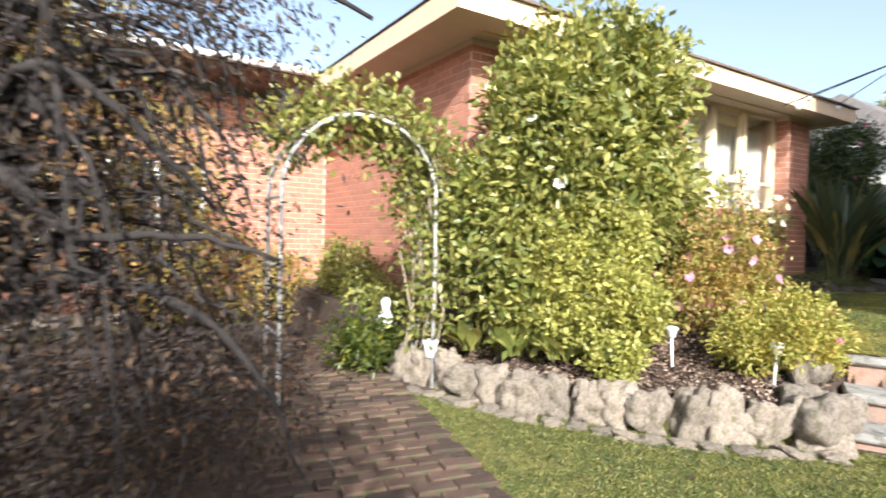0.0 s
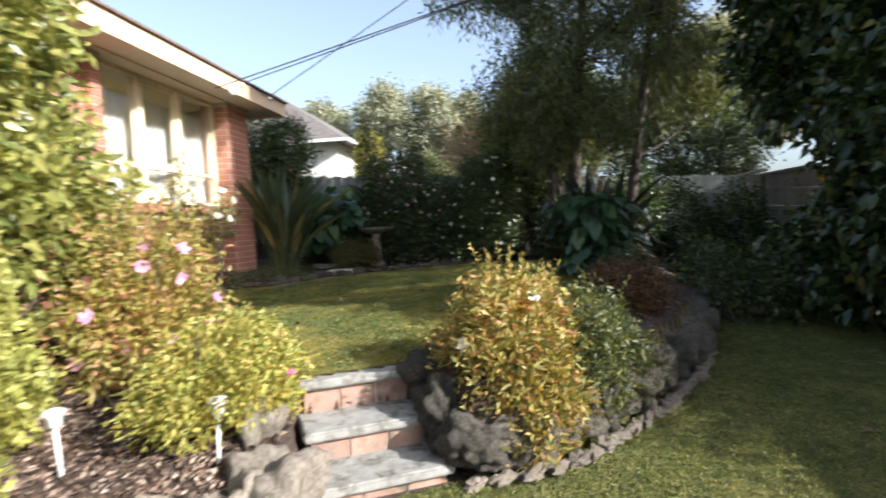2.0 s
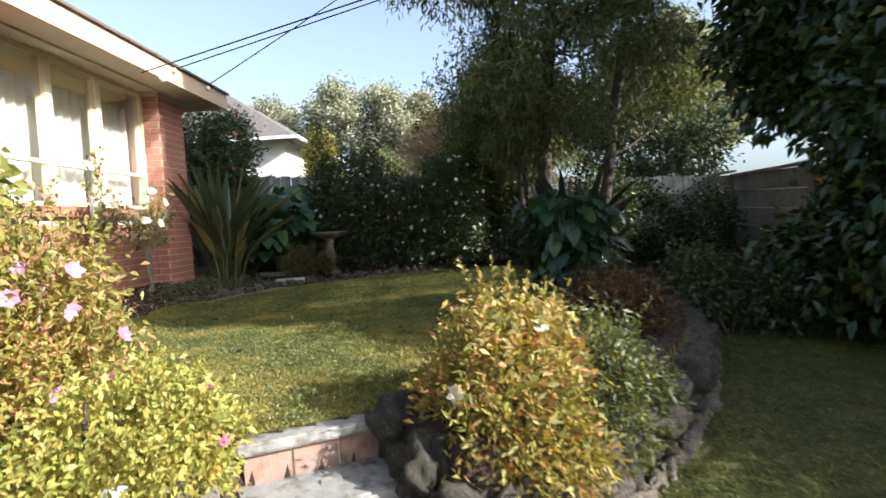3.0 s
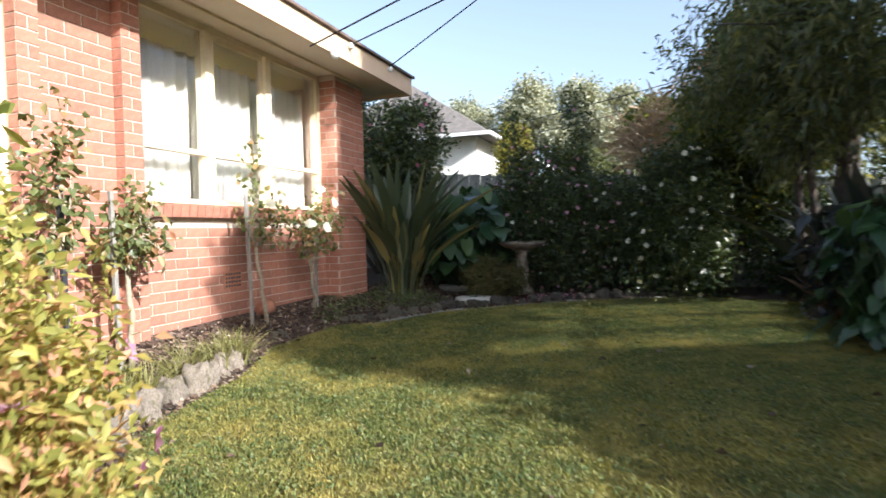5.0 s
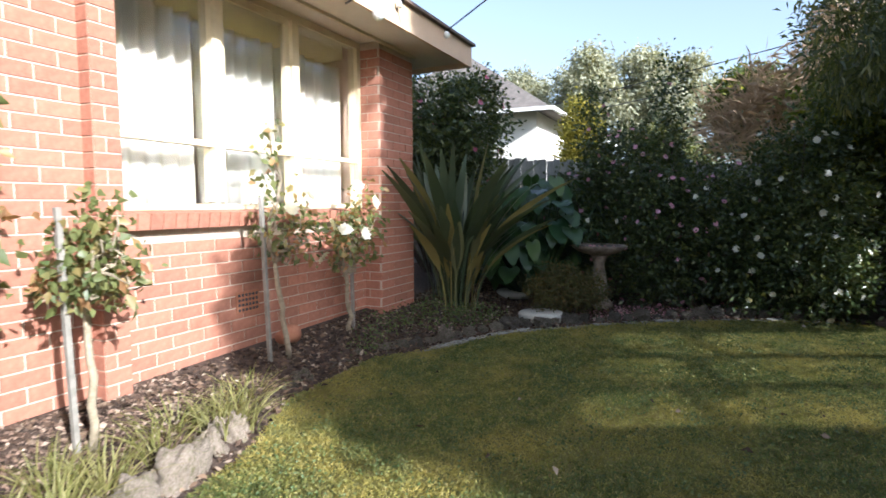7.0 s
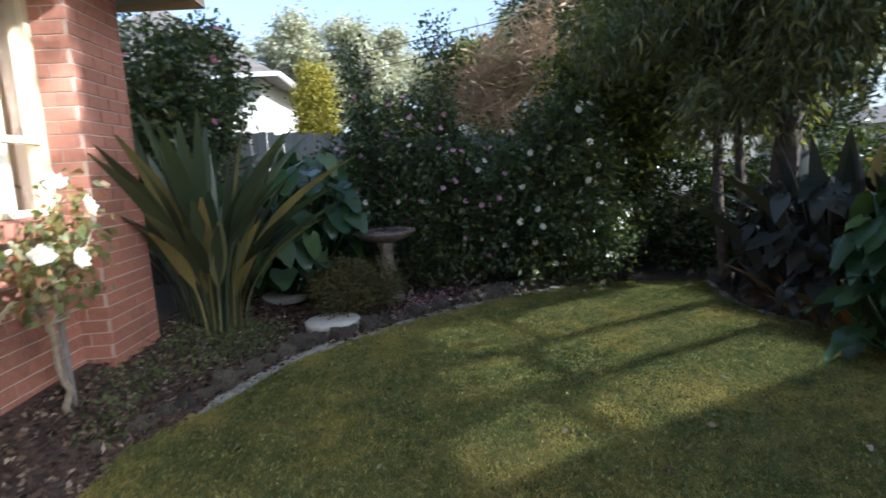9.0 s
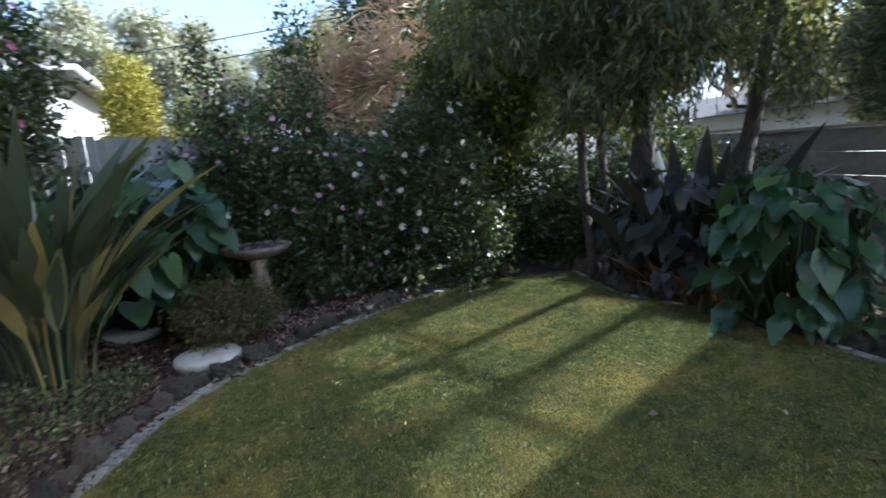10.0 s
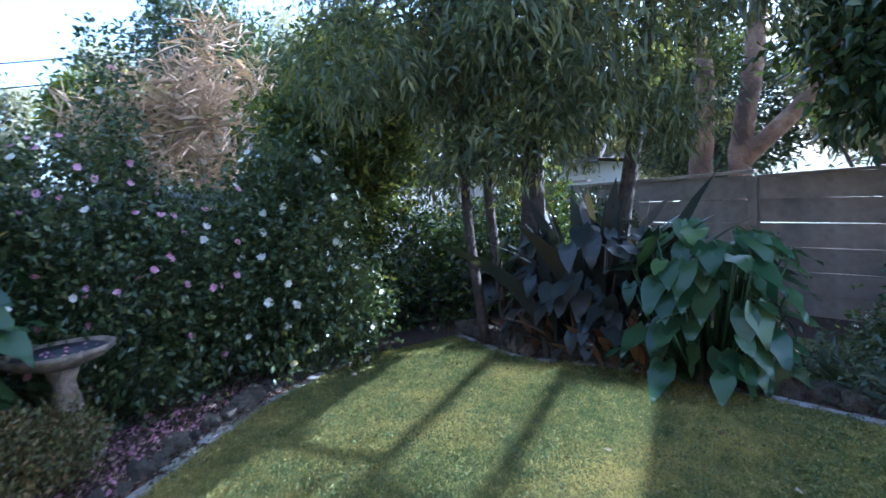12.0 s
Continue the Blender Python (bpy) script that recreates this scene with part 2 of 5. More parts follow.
GRASS_LOW = leafy("green_grass_blade", [(0, (0.085, 0.12, 0.032)), (0.55, (0.21, 0.24, 0.062)), (0.9, (0.38, 0.36, 0.12)), (1, (0.5, 0.44, 0.18))], 0.55, 0.35, 0.75, 7.0)
CLOVER = leafy("clover_leaf", [(0, (0.07, 0.11, 0.035)), (1, (0.18, 0.21, 0.07))], 0.6, 0.3)
LITTER_PALE = leafy("pale_bark", [(0, (0.14, 0.09, 0.065)), (0.6, (0.3, 0.2, 0.15)), (1, (0.5, 0.39, 0.31))], 0.9, 0.1)
# paler than the near gum leaf: distance haze put into the colour
LEAF_HAZED = leafy("hazed_gum_leaf", [(0, (0.26, 0.28, 0.21)), (1, (0.46, 0.45, 0.33))], 0.7, 0.3)
BATHSTONE = grainy("basalt_rock", [(0.25, (0.1, 0.075, 0.055)), (0.5, (0.26, 0.205, 0.155)), (0.75, (0.4, 0.33, 0.26))], 9, 0.95, 30, 1.0, 0.03, stain=((0.17, 0.15, 0.08), 4.0), objects=0.3)
GRASS_PALE = leafy("pale_grass", [(0, (0.16, 0.17, 0.04)), (1, (0.36, 0.33, 0.14))], 0.6, 0.35)
LITTER = leafy("leaf_litter", [(0, (0.03, 0.018, 0.012)), (0.5, (0.1, 0.06, 0.04)), (0.85, (0.2, 0.13, 0.085)), (1, (0.45, 0.36, 0.28))], 0.9, 0.1)
PETAL_PINK = leafy("pink_petal", [(0, (0.6, 0.26, 0.42)), (1, (0.72, 0.42, 0.56))], 0.6, 0.4)
PETAL_DEEP = leafy("rose_pink_petal", [(0, (0.5, 0.1, 0.2)), (1, (0.62, 0.25, 0.4))], 0.6, 0.4)
PETAL_WHITE = leafy("white_petal", [(0, (0.76, 0.73, 0.66)), (1, (0.84, 0.82, 0.78))], 0.6, 0.4)

# ---- helpers for geometry ----
RNG = np.random.default_rng(7)


class Geo:
    """Collects vertices and faces, then makes one mesh."""

    def __init__(self):
        self.v, self.f, self.n = [], [], 0

    def add(self, verts, faces):
        verts = np.asarray(verts, dtype=float).reshape(-1, 3)
        self.v.append(verts)
        self.f += [tuple(int(i) + self.n for i in face) for face in faces]
        self.n += len(verts)
        return self

    def box(self, lo, hi, m=None):
        x0, y0, z0 = lo
        x1, y1, z1 = hi
        v = np.array([(x, y, z) for z in (z0, z1) for x, y in ((x0, y0), (x1, y0), (x1, y1), (x0, y1))], dtype=float)
        if m is not None:
            v = np.array([m @ Vector(p) for p in v])
        return self.add(v, [(3, 2, 1, 0), (4, 5, 6, 7), (0, 1, 5, 4), (1, 2, 6, 5), (2, 3, 7, 6), (3, 0, 4, 7)])

    def tube(self, points, radii, seg=6, cap=True):
        points = [Vector(p) for p in points]
        verts, faces = [], []
        side = None
        for i, p in enumerate(points):
            d = (points[min(i + 1, len(points) - 1)] - points[max(i - 1, 0)]).normalized()
            side = d.orthogonal() if side is None else (side - d * side.dot(d))
            side.normalize()
            up = d.cross(side)
            r = radii[i] if hasattr(radii, "__len__") else radii
            for k in range(seg):
                a = math.tau * k / seg
                verts.append(p + (side * math.cos(a) + up * math.sin(a)) * r)
        for i in range(len(points) - 1):
            for k in range(seg):
                faces.append((i * seg + k, i * seg + (k + 1) % seg, (i + 1) * seg + (k + 1) % seg, (i + 1) * seg + k))
        if cap:
            faces += [tuple(range(seg - 1, -1, -1)), tuple((len(points) - 1) * seg + k for k in range(seg))]
        return self.add(verts, faces)

    def lathe(self, rings, seg=24, centre=(0, 0, 0)):
        """rings: (radius, height) from the foot to the top."""
        verts = [(centre[0] + r * math.cos(math.tau * k / seg), centre[1] + r * math.sin(math.tau * k / seg), centre[2] + z) for r, z in rings for k in range(seg)]
        faces = [(i * seg + k, i * seg + (k + 1) % seg, (i + 1) * seg + (k + 1) % seg, (i + 1) * seg + k) for i in range(len(rings) - 1) for k in range(seg)]
        faces += [tuple(range(seg - 1, -1, -1)), tuple((len(rings) - 1) * seg + k for k in range(seg))]
        return self.add(verts, faces)

    def mesh(self, name, mat, smooth=False):
        me = bpy.data.meshes.new(name)
        me.from_pydata(np.concatenate(self.v).tolist(), [], self.f)
        me.materials.append(mat)
        if smooth:
            me.polygons.foreach_set("use_smooth", [True] * len(me.polygons))
        return me


def tri_mesh(name, verts, tris, mat):
    """A mesh of triangles from arrays."""
    me = bpy.data.meshes.new(name)
    verts, tris = np.asarray(verts, dtype=np.float32), np.asarray(tris, dtype=np.int32)
    me.vertices.add(len(verts))
    me.vertices.foreach_set("co", verts.ravel())
    me.loops.add(tris.size)
    me.loops.foreach_set("vertex_index", tris.ravel())
    me.polygons.add(len(tris))
    me.polygons.foreach_set("loop_start", np.arange(0, tris.size, 3, dtype=np.int32))
    me.materials.append(mat)
    me.update(calc_edges=True)
    return me


def thing(name, loc, label, category, group="", kind=""):
    ob = new(name)
    ob.location = loc
    ob.empty_display_size = 0.1
    return tagged(ob, label, category, group, kind)


def part(name, data, parent, label="", kind="", place=None):
    """One mesh object under a thing; its vertices are given in world space unless place is given."""
    ob = new(name, data)
    ob.parent = parent
    if place is None:
        p = parent.location if parent.parent is None else parent.location + parent.parent.location
        ob.location = -p
    else:
        ob.location = place
    return tagged(ob, label, kind=kind)


def unit(a):
    return a / np.maximum(np.linalg.norm(a, axis=1, keepdims=True), 1e-9)


def leaf_arrays(base, way, length, width, fold=0.25, droop=0.15, normal=None):
    """Folded leaves, two triangles each."""
    n = len(base)
    way = unit(way)
    nor = unit(np.cross(way, RNG.normal(size=(n, 3)))) if normal is None else unit(normal - way * (normal * way).sum(1, keepdims=True))
    side = np.cross(way, nor)
    length, width = np.broadcast_to(np.asarray(length, float), n)[:, None], np.broadcast_to(np.asarray(width, float), n)[:, None]
    mid = base + way * length * 0.5
    tip = base + way * length
    tip[:, 2] -= (length * droop)[:, 0]
    v = np.stack([base, mid + side * width / 2 + nor * width * fold, tip, mid - side * width / 2 + nor * width * fold], 1).reshape(-1, 3)
    i = np.arange(n)[:, None] * 4
    return v, np.concatenate([i + [0, 1, 2], i + [0, 2, 3]])


def merged(pieces):
    vs, ts, k = [], [], 0
    for v, t in pieces:
        vs.append(v), ts.append(t + k)
        k += len(v)
    return np.concatenate(vs), np.concatenate(ts)


def on_blobs(blobs, n, inner=0.55):
    """Points in the outer layer of a union of ellipsoids (x, y, z, rx, ry, rz), and their outward directions."""
    b = np.array(blobs, float)
    area = (b[:, 3] * b[:, 4] * b[:, 5]) ** (2 / 3)
    pick = RNG.choice(len(b), n, p=area / area.sum())
    d = unit(RNG.normal(size=(n, 3)))
    lump = 1 + 0.16 * np.sin(d[:, 0] * 7 + pick) * np.sin(d[:, 1] * 6 + 2 * pick) + 0.1 * np.sin(d[:, 2] * 9 + pick)
    r = RNG.uniform(inner ** 2, 1, n) ** 0.5 * lump
    return b[pick, :3] + d * b[pick, 3:] * r[:, None], unit(d / b[pick, 3:])


def foliage(blobs, clusters, per, length, width, spread=0.08, up=0.3, droop=0.15, fold=0.25, inner=0.55, hang=0.0):
    """Sprays of leaves round the ends of twigs."""
    c, out = on_blobs(blobs, clusters, inner)
    out = unit(out + [0, 0, up] + RNG.normal(size=c.shape) * 0.45)
    base = np.repeat(c, per, 0) + RNG.normal(size=(clusters * per, 3)) * spread
    way = np.repeat(out, per, 0) + RNG.normal(size=base.shape) * 0.75
    way[:, 2] -= hang
    s = RNG.uniform(0.65, 1.25, len(base))
    return leaf_arrays(base, way, length * s, width * s, fold, droop)


def blossoms(blobs, n, size, petals=6, face=None, low=0.0):
    """Open flowers on the outside of a crown."""
    c, out = on_blobs(blobs, n * 3, 0.97)
    if face is not None:
        keep = (out @ np.array(face)) > low
        c, out = c[keep][:n], out[keep][:n]
    c, out = c[:n] + out[:n] * 0.03, out[:n]
    a = unit(np.cross(out, RNG.normal(size=out.shape)))
    b = np.cross(out, a)
    got = []
    for k in range(petals):
        t = math.tau * k / petals
        s = size * RNG.uniform(0.8, 1.2, len(c))
        got.append(leaf_arrays(c, a * math.cos(t) + b * math.sin(t) + out * 0.35, s * 0.55, s * 0.5, -0.2, 0.0, out))
    return merged(got)


def limb(geo, start, end, r0, r1, wobble=0.08, steps=5, seg=6):
    start, end = Vector(start), Vector(end)
    pts = [start.lerp(end, i / steps) + Vector(RNG.normal(size=3)) * wobble * (0 < i < steps) for i in range(steps + 1)]
    geo.tube(pts, [r0 + (r1 - r0) * i / steps for i in range(steps + 1)], seg)
    return pts


def shrub(name, label, foot, blobs, mat, clusters, per, length, width, stems=6, bark=BARK, stem_r=0.018, flowers=(), category="shrub", group="", shoots=0, **k):
    """A bush: stems from the foot, a crown of single leaves, and flowers."""
    if -2 < foot[0] < 13.5 and -5 < foot[1] < 6:
        foot = (foot[0], foot[1], ground_z(foot[0], foot[1]))
    t = thing(name, foot, label, category, group)
    for i in range(stems):
        c, _ = on_blobs(blobs, 1, 0.2)
        f = Vector(foot) + Vector((RNG.normal() * 0.06, RNG.normal() * 0.06, -0.05))
        g = Geo()
        limb(g, f, c[0], stem_r, stem_r * 0.35, 0.04)
        part("stem", g.mesh("stem", bark), t)
    part("crown", tri_mesh("crown", *foliage(blobs, clusters, per, length, width, **k), mat), t, kind="stuff")
    if shoots:
        c, out = on_blobs(blobs, shoots * 4, 0.95)
        c = c[out[:, 2] > 0.25][:shoots]
        m = 26
        rise = np.tile(np.linspace(0, 1, m), len(c))
        tall = np.repeat(RNG.uniform(0.6, 1.4, len(c)), m) * length * 3.2
        lean = np.repeat(RNG.normal(size=(len(c), 3)) * [0.25, 0.25, 0], m, 0) + [0, 0, 1]
        base = np.repeat(c, m, 0) + lean * (rise * tall)[:, None]
        way = RNG.normal(size=base.shape) * [1, 1, 0.3] + [0, 0, 0.5] + np.array([0, 0, 1.2]) * rise[:, None]
        size = (1.1 - 0.55 * rise) * RNG.uniform(0.7, 1.2, len(base))
        part("young_growth", tri_mesh("young_growth", *leaf_arrays(base, way, length * size, width * size), mat), t, "young upright shoots", "stuff")
    for fm, n, size, flabel in flowers:
        v, f = blossoms(blobs, n, size, face=(-0.6, -0.7, 0.4), low=-0.2)
        part("blossoms", tri_mesh("blossoms", v, f, fm), t, flabel, "stuff")
    return t


def inside(poly, x, y):
    """Which points lie in the polygon."""
    hit = np.zeros(x.shape, bool)
    for (x0, y0), (x1, y1) in zip(poly, poly[1:] + poly[:1]):
        if y0 != y1:
            hit ^= ((y0 > y) != (y1 > y)) & (x < (x1 - x0) * (y - y0) / (y1 - y0) + x0)
    return hit


def smoothed(points, step, closed=False):
    """Points at even steps along a rounded line through the given ones."""
    p = [Vector(q) for q in points]
    out = []
    for i in range(len(p) - 1):
        a, b, c, d = p[max(i - 1, 0)], p[i], p[i + 1], p[min(i + 2, len(p) - 1)]
        for k in range(12):
            t = k / 12
            out.append(0.5 * ((2 * b) + (c - a) * t + (2 * a - 5 * b + 4 * c - d) * t * t + (3 * b - a - 3 * c + d) * t ** 3))
    out.append(p[-1])
    even, need = [out[0]], step
    for a, b in zip(out, out[1:]):
        length = (b - a).length
        while need <= length:
            even.append(a.lerp(b, need / length))
            need += step
        need -= length
    return even


# ---- the lie of the land ----
WALL_LINE = [(2.45, 4.15), (2.85, 3.0), (3.45, 2.1), (3.97, 1.62)]
WALL_LINE_EAST = [(4.42, 0.78), (4.66, 0.36), (5.1, -0.02), (5.65, -0.45), (6.45, -0.93), (7.6, -1.35), (9.0, -1.6)]
UPPER = [(2.45, 12.0), (2.45, 5.2)] + WALL_LINE + [(4.6, 1.86), (4.92, 1.24)] + WALL_LINE_EAST + [(14.0, -1.9), (14.0, 12.0)]
LAWN_UP = [(4.6, 1.86), (4.95, 2.6), (5.5, 3.35), (6.2, 3.82), (7.1, 4.0), (7.7, 4.22), (8.75, 4.22), (9.48, 3.95), (10.16, 3.6), (10.75, 2.95), (11.3, 2.2), (11.65, 1.5), (11.9, 0.6), (11.6, -0.4),
           (10.6, -0.2), (9.9, -0.38), (8.8, -0.42), (8.0, -0.36), (6.6, -0.15), (5.6, 0.4), (4.92, 1.24)]
LAWN_LOW = [(1.9, -14.0), (1.45, -1.0), (1.85, 2.2), (2.2, 3.95), (2.42, 4.0)] + WALL_LINE[1:] + [(4.0, 1.5), (4.32, 0.92)] + WALL_LINE_EAST + [(10.5, -1.9), (11.8, -2.6), (11.6, -3.6), (9.0, -3.2), (8.0, -4.4), (8.0, -14.0)]
PATH = [(0.0, -3.0), (1.4, -3.0), (1.45, -1.0), (1.82, 2.2), (2.25, 4.2), (2.4, 7.5), (1.1, 7.5), (1.0, 4.2), (0.6, 2.2), (0.1, -1.0)]


def land(x, y):
    """Height of the ground."""
    x, y = np.asarray(x, float), np.asarray(y, float)
    low = 0.04 * np.clip(x, -2, 11) + 0.02 * np.clip(y - 1, -1, 4)
    high = 0.67 + 0.016 * np.clip(x - 4.5, 0, 9) + 0.26 * np.clip((y - 4.0) / 0.9, 0, 1) * np.clip((x - 3) / 3, 0, 1)
    back = (x - 2.45) * 0.857 + (y - 4.15) * 0.515
    high = np.where((x < 4.6) & (y > 1.4), np.minimum(high, 0.2 + 0.05 * x + 0.28 * np.clip(back, 0, 2)), high)
    return np.where(inside(UPPER, x, y), high, low)


def ground_z(x, y):
    return float(land(np.array([x]), np.array([y]))[0])


def axis(lo, hi, step, far_lo, far_hi):
    a = list(np.arange(lo, hi, step))
    d, low, high = step, [], []
    p = lo
    while p > far_lo:
        d *= 1.5
        p -= d
        low.append(p)
    p, d = a[-1], step
    while p < far_hi:
        d *= 1.5
        p += d
        high.append(p)
    return np.array(low[::-1] + a + high)


_xs, _ys = axis(-2.0, 13.6, 0.07, -400, 400), axis(-5.0, 6.0, 0.07, -400, 400)
_X, _Y = np.meshgrid(_xs, _ys)
_Z = land(_X, _Y)
_nx, _ny = len(_xs), len(_ys)
_cx, _cy = (_X[:-1, :-1] + _X[1:, 1:]) / 2, (_Y[:-1, :-1] + _Y[1:, 1:]) / 2
_lawn = inside(LAWN_UP, _cx, _cy) | inside(LAWN_LOW, _cx, _cy)
_far = (_cx < -3) | (_cx > 14) | (_cy < -5.5) | (_cy > 8)
_idx = np.arange(_nx * _ny).reshape(_ny, _nx)
ground_mesh = bpy.data.meshes.new("ground")
ground_mesh.from_pydata(np.stack([_X, _Y, _Z], -1).reshape(-1, 3).tolist(), [], np.stack([_idx[:-1, :-1], _idx[:-1, 1:], _idx[1:, 1:], _idx[1:, :-1]], -1).reshape(-1, 4).tolist())
for _m in (SOIL, TURF, ROUGHLAND):
    ground_mesh.materials.append(_m)
ground_mesh.polygons.foreach_set("material_index", np.where(_far, 2, np.where(_lawn, 1, 0)).ravel().astype(np.int32))
tagged(new("ground", ground_mesh), "mown green lawn and dark mulched garden beds", "ground", kind="structure")

# ---- the house ----
WALL_Y, TOP = 4.90, 3.58


def solid(name, lo, hi, mat, parent, label="", **k):
    return part(name, Geo().box(lo, hi).mesh(name, mat), parent, label, **k)


wall_south = thing("wall_south", (6.9, 4.95, 0.6), "warm red brick front wall with cream mortar", "wall", kind="structure")
for _x0, _x1, _y, _z0, _z1 in ((3.4, 4.3, WALL_Y, 0.3, TOP), (4.3, 6.2, WALL_Y, 0.3, 1.88), (6.2, 7.06, WALL_Y, 0.3, TOP), (7.06, 9.62, WALL_Y, 0.3, 1.88), (9.62, 10.26, 4.705, 0.3, TOP), (6.91, 7.06, 4.80, 0.3, TOP), (6.2, 6.33, 4.80, 0.3, TOP)):
    solid("mortar_core", (_x0, _y, _z0), (_x1, 5.13 if _y > 4.85 or _x1 > 9 else WALL_Y - 0.002, _z1), MORTAR, wall_south)
wall_west = thing("wall_west", (3.4, 8.0, 0.3), "red brick side wall under wide eaves", "wall", kind="structure")
solid("mortar_core", (3.4, 5.132, 0.2), (3.62, 12.0, TOP), MORTAR, wall_west)
wall_east = thing("wall_east", (10.26, 8.0, 0.3), "red brick end wall", "wall", kind="structure")
solid("mortar_core", (10.04, 5.132, 0.3), (10.26, 12.0, TOP), MORTAR, wall_east)
room = thing("wall_inside", (7.0, 7.0, 1.0), "plain pale inner wall of the front room", "wall", kind="structure")
solid("plaster", (3.63, 8.0, 0.9), (10.03, 8.1, TOP), DARKROOM, room)
floor_in = tagged(new("floor_inside", Geo().box((3.63, 5.14, 0.9), (10.03, 7.99, 1.0)).mesh("floor_inside", DARKROOM)), "plain indoor floor", "floor", kind="structure")

roof = thing("roof", (6.7, 8.0, TOP), "low roof with cream fascia and pale soffit", "roof", kind="structure")
solid("soffit", (2.8, 4.27, TOP), (10.75, 12.0, TOP + 0.02), SOFFIT, roof)
solid("fascia", (2.77, 4.24, TOP - 0.05), (10.78, 4.268, TOP + 0.17), FASCIA, roof, "cream painted fascia board")
solid("fascia", (2.77, 4.27, TOP - 0.05), (2.798, 12.0, TOP + 0.17), FASCIA, roof)
solid("fascia", (10.752, 4.27, TOP - 0.05), (10.78, 12.0, TOP + 0.17), FASCIA, roof)
solid("gutter_lip", (2.75, 4.2, TOP + 0.172), (10.8, 4.3, TOP + 0.2), ROOF, roof)
solid("cornice", (3.38, 4.67, TOP - 0.025), (10.28, 4.698, TOP - 0.001), CREAM, roof)
_g = Geo()
_g.add([(2.75, 4.3, 3.78), (10.8, 4.3, 3.78), (10.8, 12, 3.78), (2.75, 12, 3.78), (5.5, 8, 4.4), (8.0, 8, 4.4)], [(0, 1, 5, 4), (1, 2, 5), (2, 3, 4, 5), (3, 0, 4), (3, 2, 1, 0)])
part("roof_sheet", _g.mesh("roof_sheet", ROOF), roof)


def window_bay(name, x0, x1, posts, z0, z1, zt, y, label):
    """A fixed timber window: outer frame, posts, a transom, panes and sashes."""
    w = thing(name, ((x0 + x1) / 2, y, z0), label, "window", kind="structure")
    f = 0.055
    frame_g = Geo().box((x0, y, z0), (x0 + f, y + 0.1, z1)).box((x1 - f, y, z0), (x1, y + 0.1, z1)).box((x0 + f, y, z1 - f), (x1 - f, y + 0.1, z1)).box((x0 + f, y - 0.03, z0), (x1 - f, y + 0.1, z0 + f * 0.7))
    part("window_frame", frame_g.mesh("window_frame", CREAM), w)
    edges = [x0 + f] + list(posts) + [x1 - f]
    for p in posts:
        solid("mullion", (p - 0.04, y - 0.02, z0 + f), (p + 0.04, y + 0.1, z1 - f), CREAM, w)
    for i, (a, b) in enumerate(zip(edges, edges[1:])):
        a, b = (a if i == 0 else a + 0.042), (b if i == len(edges) - 2 else b - 0.042)
        solid("transom", (a, y + 0.0, zt - 0.02), (b, y + 0.08, zt + 0.02), CREAM, w)
        if i == 1:
            g = Geo().box((a, y + 0.01, zt + 0.022), (a + 0.05, y + 0.06, z1 - f)).box((b - 0.05, y + 0.01, zt + 0.022), (b, y + 0.06, z1 - f)).box((a + 0.05, y + 0.01, zt + 0.022), (b - 0.05, y + 0.06, zt + 0.075)).box((a + 0.05, y + 0.01, z1 - f - 0.05), (b - 0.05, y + 0.06, z1 - f))
            part("sash", g.mesh("sash", CREAM), w)
        for lo, hi in ((z0 + f * 0.7, zt - 0.02), (zt + 0.02, z1 - f)):
            p = solid("pane", (a, y + 0.035, lo), (b, y + 0.039, hi), GLASS, w)
            p.visible_shadow = False
    return w


def curtain(x0, x1, z0, z1, y, waves, label):
    n = 90
    g = Geo()
    vs = []
    for j in range(2):
        for i in range(n + 1):
            u = i / n
            vs.append((x0 + (x1 - x0) * u, y + 0.03 * math.sin(u * waves * math.tau) * (0.6 + 0.4 * j) + 0.012 * math.sin(u * 31), z0 if j == 0 else z1))
    g.add(vs, [(i, i + 1, n + 2 + i, n + 1 + i) for i in range(n)])
    t = tagged(new("curtain", g.mesh("curtain", SHEER, True)), label, "curtain", "curtains in the front windows")
    return t


window_bay("window_1", 7.062, 9.618, (7.86, 8.67), 2.0, TOP - 0.002, 2.45, 4.925, "cream timber window of three bays with a low transom")
window_bay("window_2", 4.302, 6.198, (4.9, 5.55), 2.0, TOP - 0.002, 2.45, 4.925, "cream timber window of three bays with a low transom")
for _a, _b, _w in ((7.1, 7.85, 6), (7.88, 8.66, 6), (8.7, 9.58, 7), (4.35, 6.15, 14)):
    curtain(_a, _b, 1.95, 3.36, 5.16, _w, "sheer white net curtain hung in soft folds")
# brick sills
for _name, _a, _b in (("window_sill", 7.062, 9.6), ("window_sill", 4.3, 6.2)):
    _s = thing(_name, ((_a + _b) / 2, 4.88, 1.9), "sloping red brick window sill laid on edge", "sill", kind="structure")
    _n = int((_b - _a) / 0.086)
    for _i in range(_n):
        _x = _a + _i * 0.086
        part("brick", Geo().box((_x + 0.004, -0.075, -0.05), (_x + 0.08, 0.06, 0.05), pose(0, 4.885, 1.945, 10, 0, 0)).mesh("brick", BRICK), _s)
    solid("mortar_bed", (_a, 4.897, 1.88), (_b if _b < 9 else 9.615, 4.92, 1.98), MORTAR, _s)

